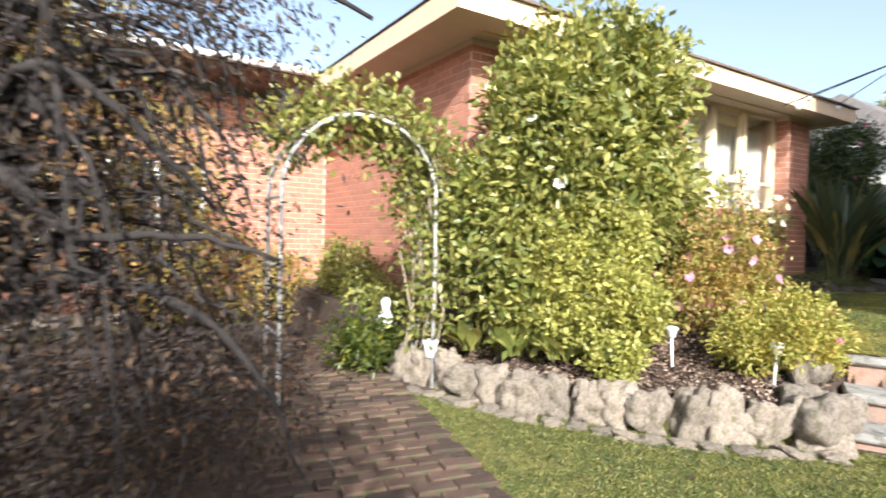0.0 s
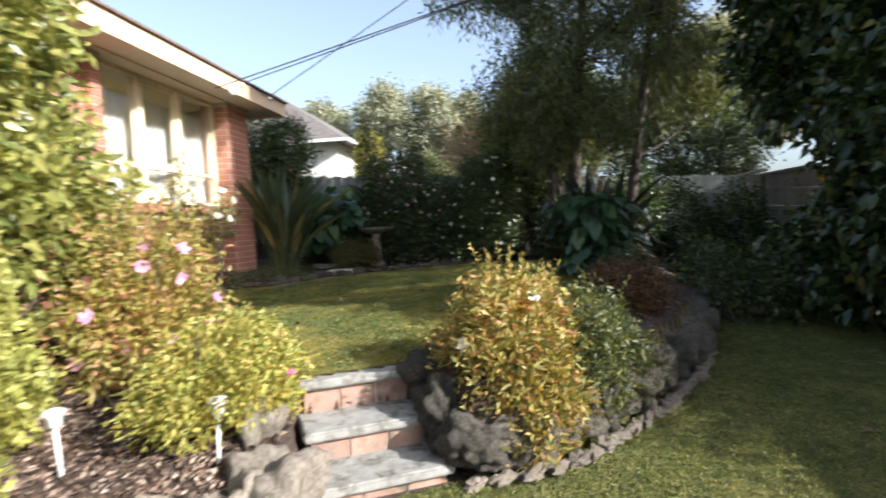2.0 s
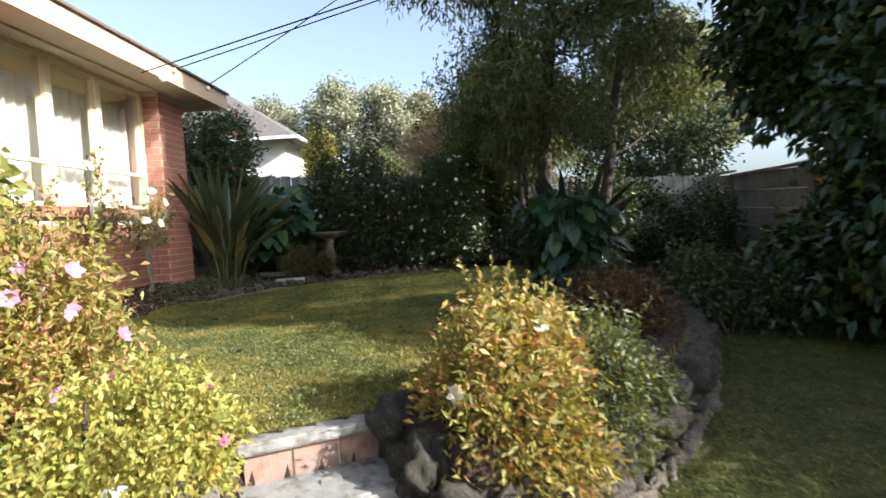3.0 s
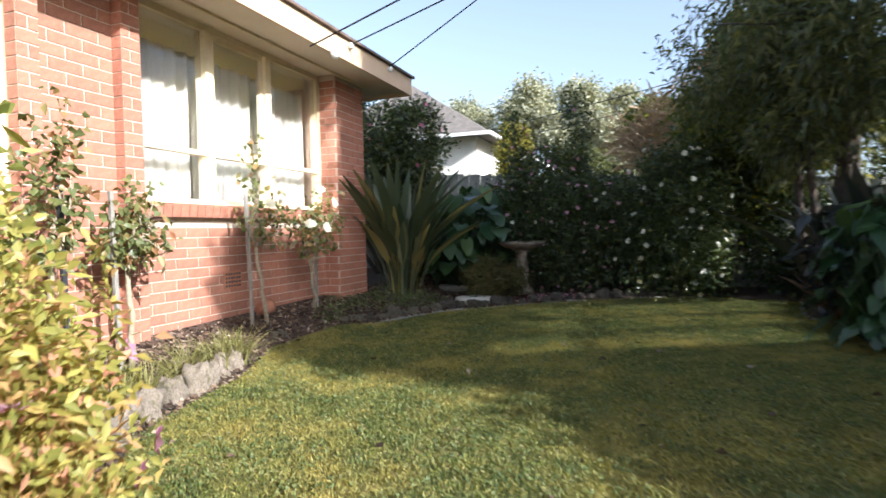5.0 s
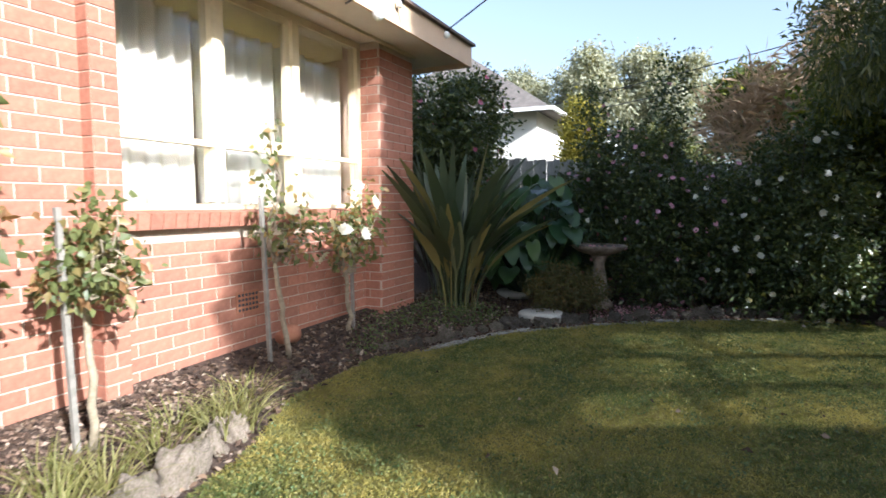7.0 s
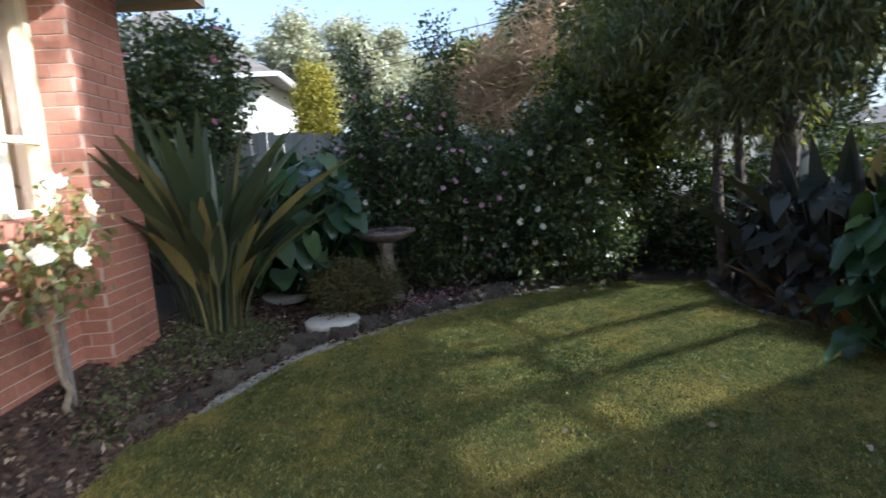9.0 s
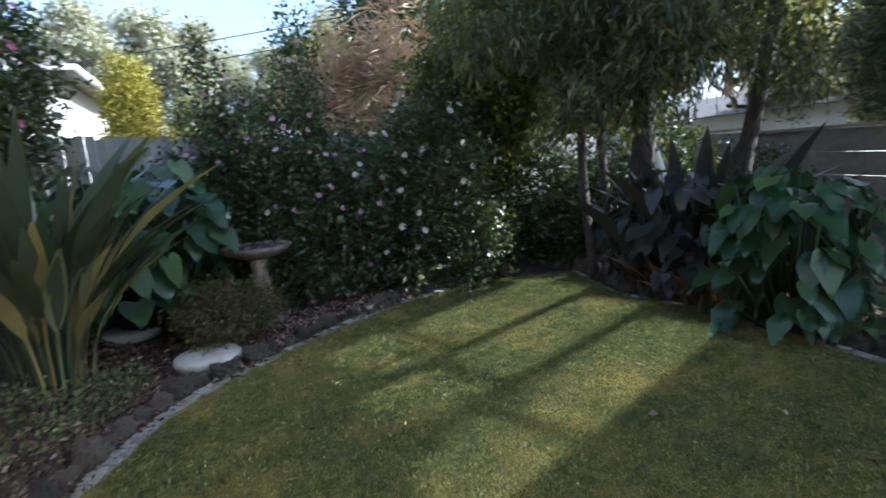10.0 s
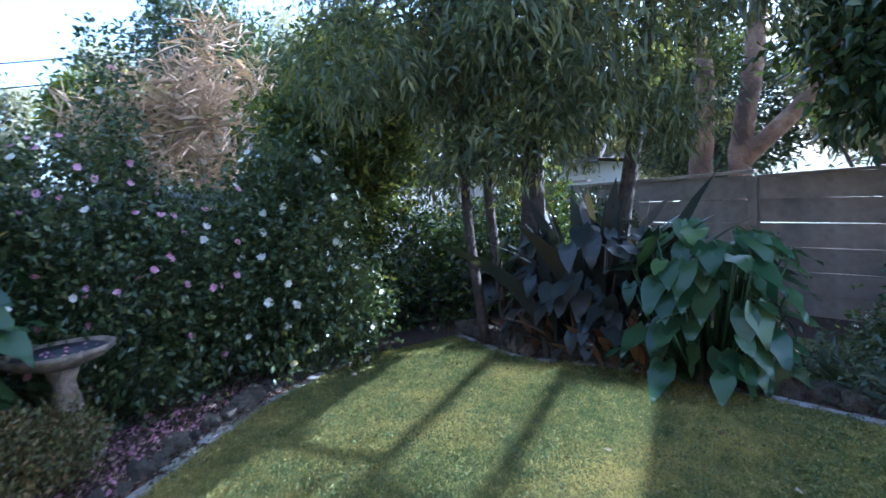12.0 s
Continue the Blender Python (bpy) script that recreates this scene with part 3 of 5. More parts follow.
wing = thing("house_wing", (0.6, 10.5, 0.2), "brick rear wing with a pale gutter", "house wing", kind="structure")
solid("wall", (-3.0, 9.2, 0.0), (3.39, 9.42, 3.6), MORTAR, wing)
solid("wing_roof", (-3.6, 8.0, 3.72), (2.76, 12.0, 3.8), ROOF, wing)
part("gutter", Geo().tube([(2.74, 7.94, 3.8), (-3.6, 7.94, 3.8)], 0.06, 8).mesh("gutter", WHITE), wing, "white gutter")
for _x in (0.2, -1.7):
    _w = solid("window", (_x, 9.17, 1.3), (_x + 1.2, 9.198, 2.4), STAKE_DARK, wing, "dark window in a white frame")
    for _a, _b, _c, _d in ((-0.06, 1.26, 1.24, 1.3), (-0.06, 1.26, 2.4, 2.46), (-0.06, 0.0, 1.3, 2.4), (1.2, 1.26, 1.3, 2.4), (0.57, 0.63, 1.3, 2.4)):
        part("frame", Geo().box((_x + _a, 9.14, _c), (_x + _b, 9.168, _d)).mesh("frame", WHITE), _w)

# ---- fences ----
fence_south = thing("fence_south", (9.0, -4.2, 0.4), "brown timber boundary fence of wide level boards", "fence", kind="structure")
_b0 = Geo().box((-1.19, -0.012, -0.145), (1.19, 0.012, 0.145)).mesh("board", FENCE)
for _i in range(7):
    _x = 0.4 + 2.4 * _i
    _zb = 0.03 + 0.03 * _x
    solid("post", (_x - 0.05, -4.18, -0.1), (_x + 0.05, -4.08, _zb + 1.75), FENCE, fence_south)
    for _k in range(-1, 6):
        _o = part("board", _b0, fence_south, place=(_x + 1.2 - 9.0, -4.2 + 4.2 + 0.01 * (_k % 2), _zb + 0.17 + _k * 0.296 - 0.4))
        _o.rotation_euler = (radians(3), radians(-1.7 + 0.25 * RNG.normal()), 0)
    solid("capping", (_x - 0.02, -4.26, _zb + 1.8), (_x + 2.38, -4.14, _zb + 1.84), FENCE, fence_south)
fence_east = thing("fence_east", (13.2, 1.0, 0.7), "weathered grey paling fence behind the shrubs", "fence", kind="structure")
_p0 = Geo().box((-0.009, -0.047, 0), (0.009, 0.047, 1.78)).mesh("paling", GREYFENCE)
for _i in range(112):
    _y = -4.1 + 0.1 * _i
    part("paling", _p0, fence_east, place=(0.012 * (_i % 2), _y - 1.0, 0.42 + 0.06 * (_y + 4.1) + 0.012 * RNG.normal() - 0.7))
for _dz in (0.35, 1.45):
    part("rail", Geo().tube([(13.16, -4.1, 0.42 + _dz), (13.16, 7.1, 1.09 + _dz)], 0.035, 4).mesh("rail", GREYFENCE), fence_east)

# ---- steps ----
garden_steps = thing("garden_steps", (4.2, 1.3, 0.15), "three weathered stone steps on red brick risers", "steps", kind="structure")


def step_block(front_left, width, depth, top, thick, overhang, foot):
    fl = Vector((*front_left, 0))
    v = Vector((0.44, -0.9, 0)).normalized()
    u = Vector((0.9, 0.44, 0)).normalized()
    ang = math.degrees(math.atan2(v.y, v.x))
    m = pose(fl.x, fl.y, 0, 0, 0, ang)
    slab = Geo().box((-0.03, -0.02, top - thick), (width + 0.03, depth, top), m)
    bm = bmesh.new()
    bm.from_mesh(slab.mesh("slab", CONCRETE))
    bmesh.ops.bevel(bm, geom=bm.edges[:], offset=0.012, segments=2, affect="EDGES")
    me = bpy.data.meshes.new("tread")
    bm.to_mesh(me)
    me.materials.append(CONCRETE)
    part("tread", me, garden_steps, "weathered grey stone tread")
    solid_me = Geo().box((0.01, overhang + 0.012, foot), (width - 0.01, depth, top - thick - 0.001), m).mesh("riser_core", MORTAR)
    part("riser_core", solid_me, garden_steps)
    n = 3
    for i in range(n):
        w = width / n
        part("brick", Geo().box((i * w + 0.006, overhang, foot), ((i + 1) * w - 0.006, overhang + 0.02, top - thick - 0.006), m).mesh("brick", STEPBRICK), garden_steps)


step_block((4.03, 1.53), 0.68, 0.42, 0.285, 0.055, 0.03, 0.05)
step_block((4.305, 1.66), 0.66, 0.42, 0.46, 0.055, 0.03, 0.2)
step_block((4.585, 1.79), 0.66, 0.45, 0.66, 0.055, 0.03, 0.35)

# ---- shrubs along the front bed ----
shrub("camellia", "tall glossy camellia bush with a few white flowers against the house", (3.9, 3.75, 0.65),
      [(3.9, 3.75, 2.55, 1.0, 0.85, 0.95), (3.5, 3.6, 2.0, 0.75, 0.75, 0.75), (4.45, 3.75, 1.9, 0.75, 0.75, 0.8), (4.2, 3.7, 2.8, 0.7, 0.65, 0.75)],
      LEAF_CAMELLIA, 3000, 10, 0.1, 0.045, 9, shoots=30, stem_r=0.03, flowers=((PETAL_WHITE, 16, 0.09, "white flowers"),), category="bush", spread=0.07)
shrub("golden_shrub", "bright yellow-green leafy shrub clipped into loose mounds", (3.45, 3.05, 0.6),
      [(3.45, 3.05, 1.1, 0.4, 0.4, 0.36), (3.55, 3.15, 1.5, 0.36, 0.36, 0.28), (3.62, 2.9, 0.85, 0.26, 0.26, 0.26), (3.2, 3.2, 0.9, 0.32, 0.3, 0.3), (3.3, 2.78, 0.58, 0.2, 0.16, 0.18), (3.75, 3.2, 1.2, 0.3, 0.3, 0.3), (3.15, 3.3, 1.35, 0.28, 0.28, 0.28)],
      LEAF_GOLD, 1500, 19, 0.052, 0.03, 8, shoots=50, spread=0.034, up=0.9)
shrub("golden_shrub", "bright yellow-green shrub beside the upper lawn", (5.35, 3.62, 0.75), [(5.35, 3.62, 1.1, 0.27, 0.26, 0.34), (5.3, 3.66, 1.45, 0.19, 0.19, 0.22), (5.42, 3.62, 0.95, 0.2, 0.19, 0.2)],
      LEAF_GOLD, 330, 17, 0.05, 0.028, 8, shoots=26, spread=0.034, up=0.9)
shrub("laurel_shrub", "leafy green shrub with broad pale leaves beside the arch", (2.95, 3.7, 0.6),
      [(2.95, 3.65, 1.25, 0.42, 0.4, 0.6), (3.1, 3.5, 0.95, 0.4, 0.35, 0.4), (2.85, 3.8, 1.7, 0.3, 0.3, 0.35)],
      LEAF_CAMELLIA, 900, 8, 0.1, 0.045, 6, spread=0.06)
shrub("azalea_bush", "loose azalea bush with bronze leaves and pink flowers", (4.65, 2.75, 0.66),
      [(4.68, 2.8, 1.35, 0.42, 0.4, 0.4), (4.7, 2.62, 0.98, 0.34, 0.34, 0.32), (4.45, 2.85, 1.0, 0.36, 0.36, 0.32), (4.85, 2.85, 1.2, 0.3, 0.3, 0.34)],
      LEAF_BRONZE, 1400, 8, 0.05, 0.02, 12, shoots=26, bark=CANE, stem_r=0.012, flowers=((PETAL_PINK, 18, 0.085, "open pink flowers"),), spread=0.05, up=0.6, inner=0.4)
shrub("azalea_bush", "low golden azalea beside the steps", (4.2, 2.05, 0.62),
      [(4.2, 2.05, 0.82, 0.36, 0.33, 0.26), (4.42, 2.0, 0.75, 0.28, 0.26, 0.24), (4.02, 2.2, 0.74, 0.26, 0.25, 0.2)],
      LEAF_AMBER, 800, 15, 0.04, 0.018, 8, shoots=30, flowers=((PETAL_DEEP, 5, 0.06, "small deep pink flowers"),), spread=0.04, up=0.7)
shrub("azalea_bush", "rounded golden azalea with a few white flowers beside the steps", (4.85, 0.6, 0.55),
      [(4.8, 0.62, 0.76, 0.36, 0.36, 0.38), (4.72, 0.48, 0.5, 0.32, 0.3, 0.3), (5.0, 0.5, 0.82, 0.3, 0.3, 0.34), (4.62, 0.52, 0.36, 0.22, 0.2, 0.22)],
      LEAF_AZALEA, 2300, 10, 0.06, 0.02, 10, shoots=34, flowers=((PETAL_WHITE, 7, 0.09, "white flowers"),), spread=0.04, up=0.9)
shrub("azalea_bush", "greener azalea with sparse white flowers above the rock edging", (5.3, 0.12, 0.55),
      [(5.2, 0.1, 0.7, 0.36, 0.32, 0.34), (5.6, -0.05, 0.62, 0.28, 0.25, 0.28), (5.0, 0.12, 0.48, 0.28, 0.25, 0.26), (5.4, -0.2, 0.5, 0.28, 0.22, 0.24)],
      LEAF_WEEP, 1500, 9, 0.05, 0.018, 8, shoots=20, flowers=((PETAL_WHITE, 4, 0.08, "white flowers"),), spread=0.04, up=0.8)
# out of view; added beyond the fence to shade the lower lawn
shrub("unseen_shade_hedge", "unseen tall hedge added beyond the street side fence to shade the lower lawn", (3.9, -4.7, 0.1), [(3.8, -4.7, 2.0, 1.1, 0.5, 1.1), (4.9, -4.7, 2.2, 0.9, 0.5, 1.1), (4.3, -4.7, 1.0, 1.3, 0.5, 0.9)], LEAF_DEEP, 1600, 9, 0.08, 0.04, 8, category="hedge")
shrub("low_shrub", "low russet shrub in the shaded bed", (6.6, -0.45, 0.6), [(6.5, -0.45, 0.85, 0.45, 0.35, 0.22), (7.2, -0.6, 0.82, 0.5, 0.35, 0.25)], LEAF_RED, 900, 8, 0.05, 0.02, 6, spread=0.05)

# ---- hedge and trees at the far end ----
shrub("flowering_camellia", "dense dark camellia hedge with small pink flowers", (12.3, 3.0, 0.85),
      [(12.4, 3.3, 1.6, 0.5, 0.7, 0.85), (12.2, 2.4, 1.6, 0.6, 0.7, 0.85), (12.4, 2.7, 2.4, 0.5, 0.7, 0.55), (12.3, 3.2, 2.9, 0.13, 0.16, 0.7), (12.3, 2.3, 3.1, 0.15, 0.15, 0.75), (12.2, 1.8, 1.7, 0.5, 0.6, 0.8)],
      LEAF_DEEP, 4600, 8, 0.06, 0.03, 14, shoots=60, flowers=((PETAL_PINK, 130, 0.06, "small pink flowers"), (PETAL_WHITE, 30, 0.06, "small white flowers")), category="hedge", spread=0.08)
shrub("white_camellia", "dense dark camellia covered in small white flowers", (12.1, 1.0, 0.85),
      [(12.1, 1.2, 1.45, 0.5, 0.6, 0.65), (12.4, 0.9, 2.1, 0.6, 0.65, 0.75), (11.95, 0.75, 1.25, 0.4, 0.45, 0.5)],
      LEAF_DEEP, 3200, 8, 0.065, 0.032, 10, flowers=((PETAL_WHITE, 85, 0.075, "small white flowers"),), category="hedge", spread=0.08)
shrub("dark_shrub", "dark evergreen shrub filling the shaded corner", (12.4, -0.5, 0.8), [(11.45, -1.5, 1.75, 0.6, 0.55, 0.75), (11.7, -0.95, 1.2, 0.5, 0.5, 0.6), (12.5, -0.5, 1.5, 0.5, 0.7, 0.8), (12.6, -1.6, 1.4, 0.5, 0.8, 0.8), (12.4, -2.6, 1.3, 0.6, 0.6, 0.9), (11.9, -3.5, 1.2, 0.8, 0.4, 0.8)], LEAF_GLOSS, 3200, 8, 0.08, 0.035, 10, spread=0.08, category="shrub")
shrub("dark_shrub", "dark leafy shrub against the timber fence", (7.8, -1.9, 0.4), [(8.1, -1.7, 0.8, 0.4, 0.35, 0.4), (7.9, -2.3, 0.7, 0.5, 0.4, 0.35)], LEAF_DEEP, 500, 8, 0.07, 0.035, 8, spread=0.08, category="shrub")
shrub("dark_camellia_tree", "dark camellia tree with pink flowers past the house end", (12.2, 5.4, 1.0), [(12.2, 5.6, 3.0, 0.8, 0.8, 0.9), (12.0, 5.3, 2.6, 0.7, 0.8, 0.6), (12.3, 4.9, 3.2, 0.55, 0.5, 0.7), (12.5, 6.4, 2.6, 0.9, 0.9, 0.9)], LEAF_DEEP, 3000, 9, 0.08, 0.04, 8, category="tree", stem_r=0.04, flowers=((PETAL_DEEP, 45, 0.08, "deep pink flowers"),), spread=0.08)
def clumped(blobs, n, size):
    """Many small clumps spread through the outer part of a few large shapes."""
    c, _ = on_blobs(blobs, n, 0.45)
    r = size * RNG.uniform(0.6, 1.35, n)
    return [(*p, q, q, q * 0.8) for p, q in zip(c, r)]


def tree(name, label, trunks, bark, blobs, mat, clusters, per, length, width, branch=10, twig_r=0.035, category="tree", **k):
    """trunks: lists of (x, y, z, r); limbs reach from their upper ends into the crown."""
    foot = trunks[0][0][:3]
    t = thing(name, foot, label, category)
    for tr in trunks:
        g = Geo()
        pts = smoothed([p[:3] for p in tr], 0.25)
        rs = np.interp(np.linspace(0, 1, len(pts)), np.linspace(0, 1, len(tr)), [p[3] for p in tr])
        g.tube([p + Vector(RNG.normal(size=3)) * r * 0.08 for p, r in zip(pts, rs)], list(rs), 10)
        part("trunk", g.mesh("trunk", bark, True), t)
    ends = [Vector(p[:3]) for tr in trunks for p in tr[-2:]]
    for i in range(branch):
        c, _ = on_blobs(blobs, 1, 0.3)
        e = min(ends, key=lambda q: (q - Vector(c[0])).length)
        g = Geo()
        limb(g, e, c[0], twig_r, twig_r * 0.3, 0.12, 6, 5)
        part("limb", g.mesh("limb", bark), t)
    part("crown", tri_mesh("crown", *foliage(blobs, clusters, per, length, width, **k), mat), t, kind="stuff")
    return t


shrub("lime_tree", "bright sunlit leafy citrus tree behind the hedge", (12.9, 0.4, 0.85), clumped([(12.9, 0.15, 3.1, 0.65, 0.7, 0.7), (12.8, -0.3, 2.6, 0.6, 0.7, 0.9), (12.9, 0.6, 2.6, 0.5, 0.5, 0.5), (13.0, -0.2, 3.9, 0.55, 0.6, 0.5), (12.9, -0.6, 3.4, 0.5, 0.55, 0.6)], 60, 0.3), LEAF_LIME, 2600, 9, 0.1, 0.042, 14, shoots=40, category="tree", stem_r=0.03, spread=0.1)
tree("weeping_tree", "tall tree with grey-green drooping foliage and slim dark trunks",
     [[(10.68, -0.45, 0.7, 0.13), (10.6, -0.55, 2.2, 0.1), (10.5, -0.7, 4.0, 0.08), (10.4, -0.85, 6.0, 0.05)], [(10.4, -1.25, 0.6, 0.09), (10.1, -1.4, 2.4, 0.07), (9.8, -1.65, 4.5, 0.05)], [(11.15, -0.35, 0.75, 0.05), (11.15, -0.25, 2.2, 0.045), (11.0, -0.2, 4.2, 0.035)], [(11.0, -0.5, 0.75, 0.045), (10.9, -0.3, 2.4, 0.04), (10.6, -0.2, 4.0, 0.03)]],
     # the topmost blob is out of view, added to hold back sky light
     BARK, clumped([(10.4, -0.6, 4.6, 1.75, 1.75, 1.6), (10.0, -0.2, 3.1, 0.9, 0.7, 0.6), (10.9, -0.3, 3.0, 0.7, 0.6, 0.6), (9.7, -1.2, 3.7, 1.1, 1.0, 1.0), (11.2, 0.1, 4.0, 0.9, 0.9, 1.1), (10.2, -0.3, 6.2, 1.6, 1.6, 1.3), (11.3, -1.3, 4.7, 1.2, 1.1, 1.3), (11.6, -2.7, 3.6, 1.2, 0.8, 1.0), (10.4, -0.7, 7.8, 1.7, 1.6, 1.2)], 180, 0.36),
     LEAF_WEEP, 2700, 30, 0.1, 0.024, 70, twig_r=0.022, hang=0.55, up=0.0, spread=0.11, droop=0.3, inner=0.3)
tree("broadleaf_tree", "large dark broad-leaved tree overhanging the lower lawn",
     [[(7.9, -3.6, 0.3, 0.14), (7.8, -3.5, 1.6, 0.12), (7.6, -3.4, 3.2, 0.09), (7.9, -3.4, 6.2, 0.05)]],
     BARK, [(7.4, -3.3, 3.5, 1.3, 0.8, 1.2), (6.9, -3.1, 2.2, 0.9, 0.7, 0.9), (8.3, -3.0, 3.4, 0.9, 0.8, 1.0), (6.7, -3.1, 1.3, 0.8, 0.6, 0.8), (8.3, -2.8, 4.4, 0.9, 0.7, 0.8), (7.6, -2.9, 1.0, 0.7, 0.5, 0.6),
            # blobs from here on, mostly out of view, are added for shade
            (7.9, -3.4, 5.7, 1.3, 0.9, 1.1), (8.5, -3.4, 6.9, 1.3, 0.9, 1.1), (5.7, -3.8, 2.5, 0.9, 0.6, 1.3), (6.1, -3.7, 4.0, 0.9, 0.7, 1.0), (5.9, -3.5, 5.3, 0.85, 0.7, 0.8), (7.0, -3.4, 6.6, 0.85, 0.7, 1.1),
            (5.1, -3.8, 5.2, 0.8, 0.6, 0.8), (4.8, -3.9, 3.2, 0.7, 0.5, 0.7), (7.15, -3.4, 8.2, 0.85, 0.7, 1.2), (8.2, -3.5, 8.6, 1.0, 0.8, 1.0), (5.4, -3.7, 4.3, 0.7, 0.6, 0.8), (6.6, -3.5, 5.6, 0.8, 0.7, 0.9),
            (4.75, -3.7, 5.9, 0.6, 0.5, 0.6), (6.7, -3.4, 7.9, 0.55, 0.6, 0.9), (4.6, -4.0, 1.8, 0.6, 0.4, 0.9)],
     LEAF_GLOSS, 11500, 9, 0.13, 0.07, 30, spread=0.1, droop=0.3, hang=0.4)
tree("gum_tree", "forked gum tree with peeling pinkish bark behind the fence",
     [[(11.6, -6.3, 0.2, 0.27), (11.53, -6.3, 2.4, 0.2), (11.4, -6.3, 3.5, 0.15), (11.6, -6.2, 6.0, 0.1)], [(11.15, -6.3, 0.2, 0.24), (10.9, -6.3, 2.45, 0.17), (10.65, -6.3, 3.9, 0.15), (10.4, -6.3, 6.2, 0.09)], [(10.95, -6.32, 2.2, 0.15), (10.5, -6.35, 2.65, 0.14), (10.1, -6.4, 3.0, 0.12), (9.2, -6.5, 4.0, 0.08)]],
     GUMBARK, [(11, -6.2, 8.6, 2.2, 1.6, 1.3), (9.3, -6.6, 7.0, 1.3, 1.2, 0.9), (13.2, -6.8, 6.9, 1.4, 1.3, 1.1)], LEAF_GUM, 1700, 12, 0.13, 0.025, 20, hang=0.7, spread=0.2)


# ---- beyond the fences ----
def neighbour(name, label, lo, hi, eave, ridge, wall_mat, roof_mat):
    h = thing(name, ((lo[0] + hi[0]) / 2, (lo[1] + hi[1]) / 2, 0.3), label, "house")
    solid("wall", (lo[0], lo[1], 0.2), (hi[0], hi[1], eave), wall_mat, h)
    o = 0.5
    x0, y0, x1, y1 = lo[0] - o, lo[1] - o, hi[0] + o, hi[1] + o
    ym = (y0 + y1) / 2
    g = Geo().add([(x0, y0, eave), (x1, y0, eave), (x1, y1, eave), (x0, y1, eave), (x0 + 2.5, ym, ridge), (x1 - 2.5, ym, ridge)], [(0, 1, 5, 4), (1, 2, 5), (2, 3, 4, 5), (3, 0, 4), (3, 2, 1, 0)])
    part("roof", g.mesh("roof", roof_mat), h, "tiled hipped roof")
    solid("gutter", (x0 - 0.08, y0 - 0.08, eave - 0.07), (x0 - 0.002, y1, eave + 0.02), WHITE, h)
    solid("gutter", (x0, y0 - 0.08, eave - 0.07), (x1, y0 - 0.002, eave + 0.02), WHITE, h)
    for wy in (lo[1] + 1.2, lo[1] + 4.0):
        w = solid("window", (lo[0] - 0.03, wy, 1.6), (lo[0] - 0.001, wy + 1.3, eave - 0.5), DARKROOM, h)
    return h


neighbour("neighbour_house", "pale rendered neighbour house with a grey tiled roof", (19.0, 5.9), (28.0, 11.5), 4.4, 6.6, WEATHERBOARD, TILE)
neighbour("neighbour_house", "low cream neighbour house behind the south fence", (15.5, -17.0), (26.0, -11.0), 2.7, 3.5, WEATHERBOARD, TILE)
shrub("golden_conifer", "golden green conifer beyond the fence", (17.5, 4.45, 0.3), [(17.5, 4.45, 2.6, 0.55, 0.5, 1.3), (17.5, 4.45, 3.6, 0.35, 0.35, 0.75)], LEAF_CONIFER, 2200, 8, 0.09, 0.035, 3, category="tree", up=1.2)
shrub("bare_shrub", "bare twiggy pinkish-brown shrub beyond the fence", (16.0, 0.2, 0.3), clumped([(16.0, 0.3, 3.5, 0.6, 0.9, 1.1), (16.1, -0.6, 3.7, 0.6, 0.7, 1.0), (15.9, 1.2, 3.4, 0.5, 0.8, 0.9)], 30, 0.26), LEAF_DRY, 460, 7, 0.42, 0.013, 70, category="shrub", up=2.2, bark=CANE, spread=0.12)
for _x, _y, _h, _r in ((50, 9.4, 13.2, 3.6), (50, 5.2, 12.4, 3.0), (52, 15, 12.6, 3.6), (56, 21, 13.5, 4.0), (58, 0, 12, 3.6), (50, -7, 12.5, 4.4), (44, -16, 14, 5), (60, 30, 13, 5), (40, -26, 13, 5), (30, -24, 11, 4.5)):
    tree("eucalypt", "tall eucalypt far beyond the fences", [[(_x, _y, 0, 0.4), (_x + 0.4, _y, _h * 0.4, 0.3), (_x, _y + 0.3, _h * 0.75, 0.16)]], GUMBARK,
         [(_x + _r * 0.55 * math.cos(a + _x), _y + _r * 0.6 * math.sin(a + _x), _h * (0.55 + 0.14 * ((i * 7) % 4)), _r * (0.26 + 0.05 * (i % 4)), _r * (0.26 + 0.05 * (i % 4)), _r * (0.18 + 0.04 * (i % 3))) for i, a in enumerate((0, 0.6, 1.1, 1.8, 2.2, 2.9, 3.3, 4.0, 4.4, 5.1, 5.5))], LEAF_HAZED, 1500, 10, 0.36, 0.14, 12, 0.1, hang=0.5, spread=0.35)
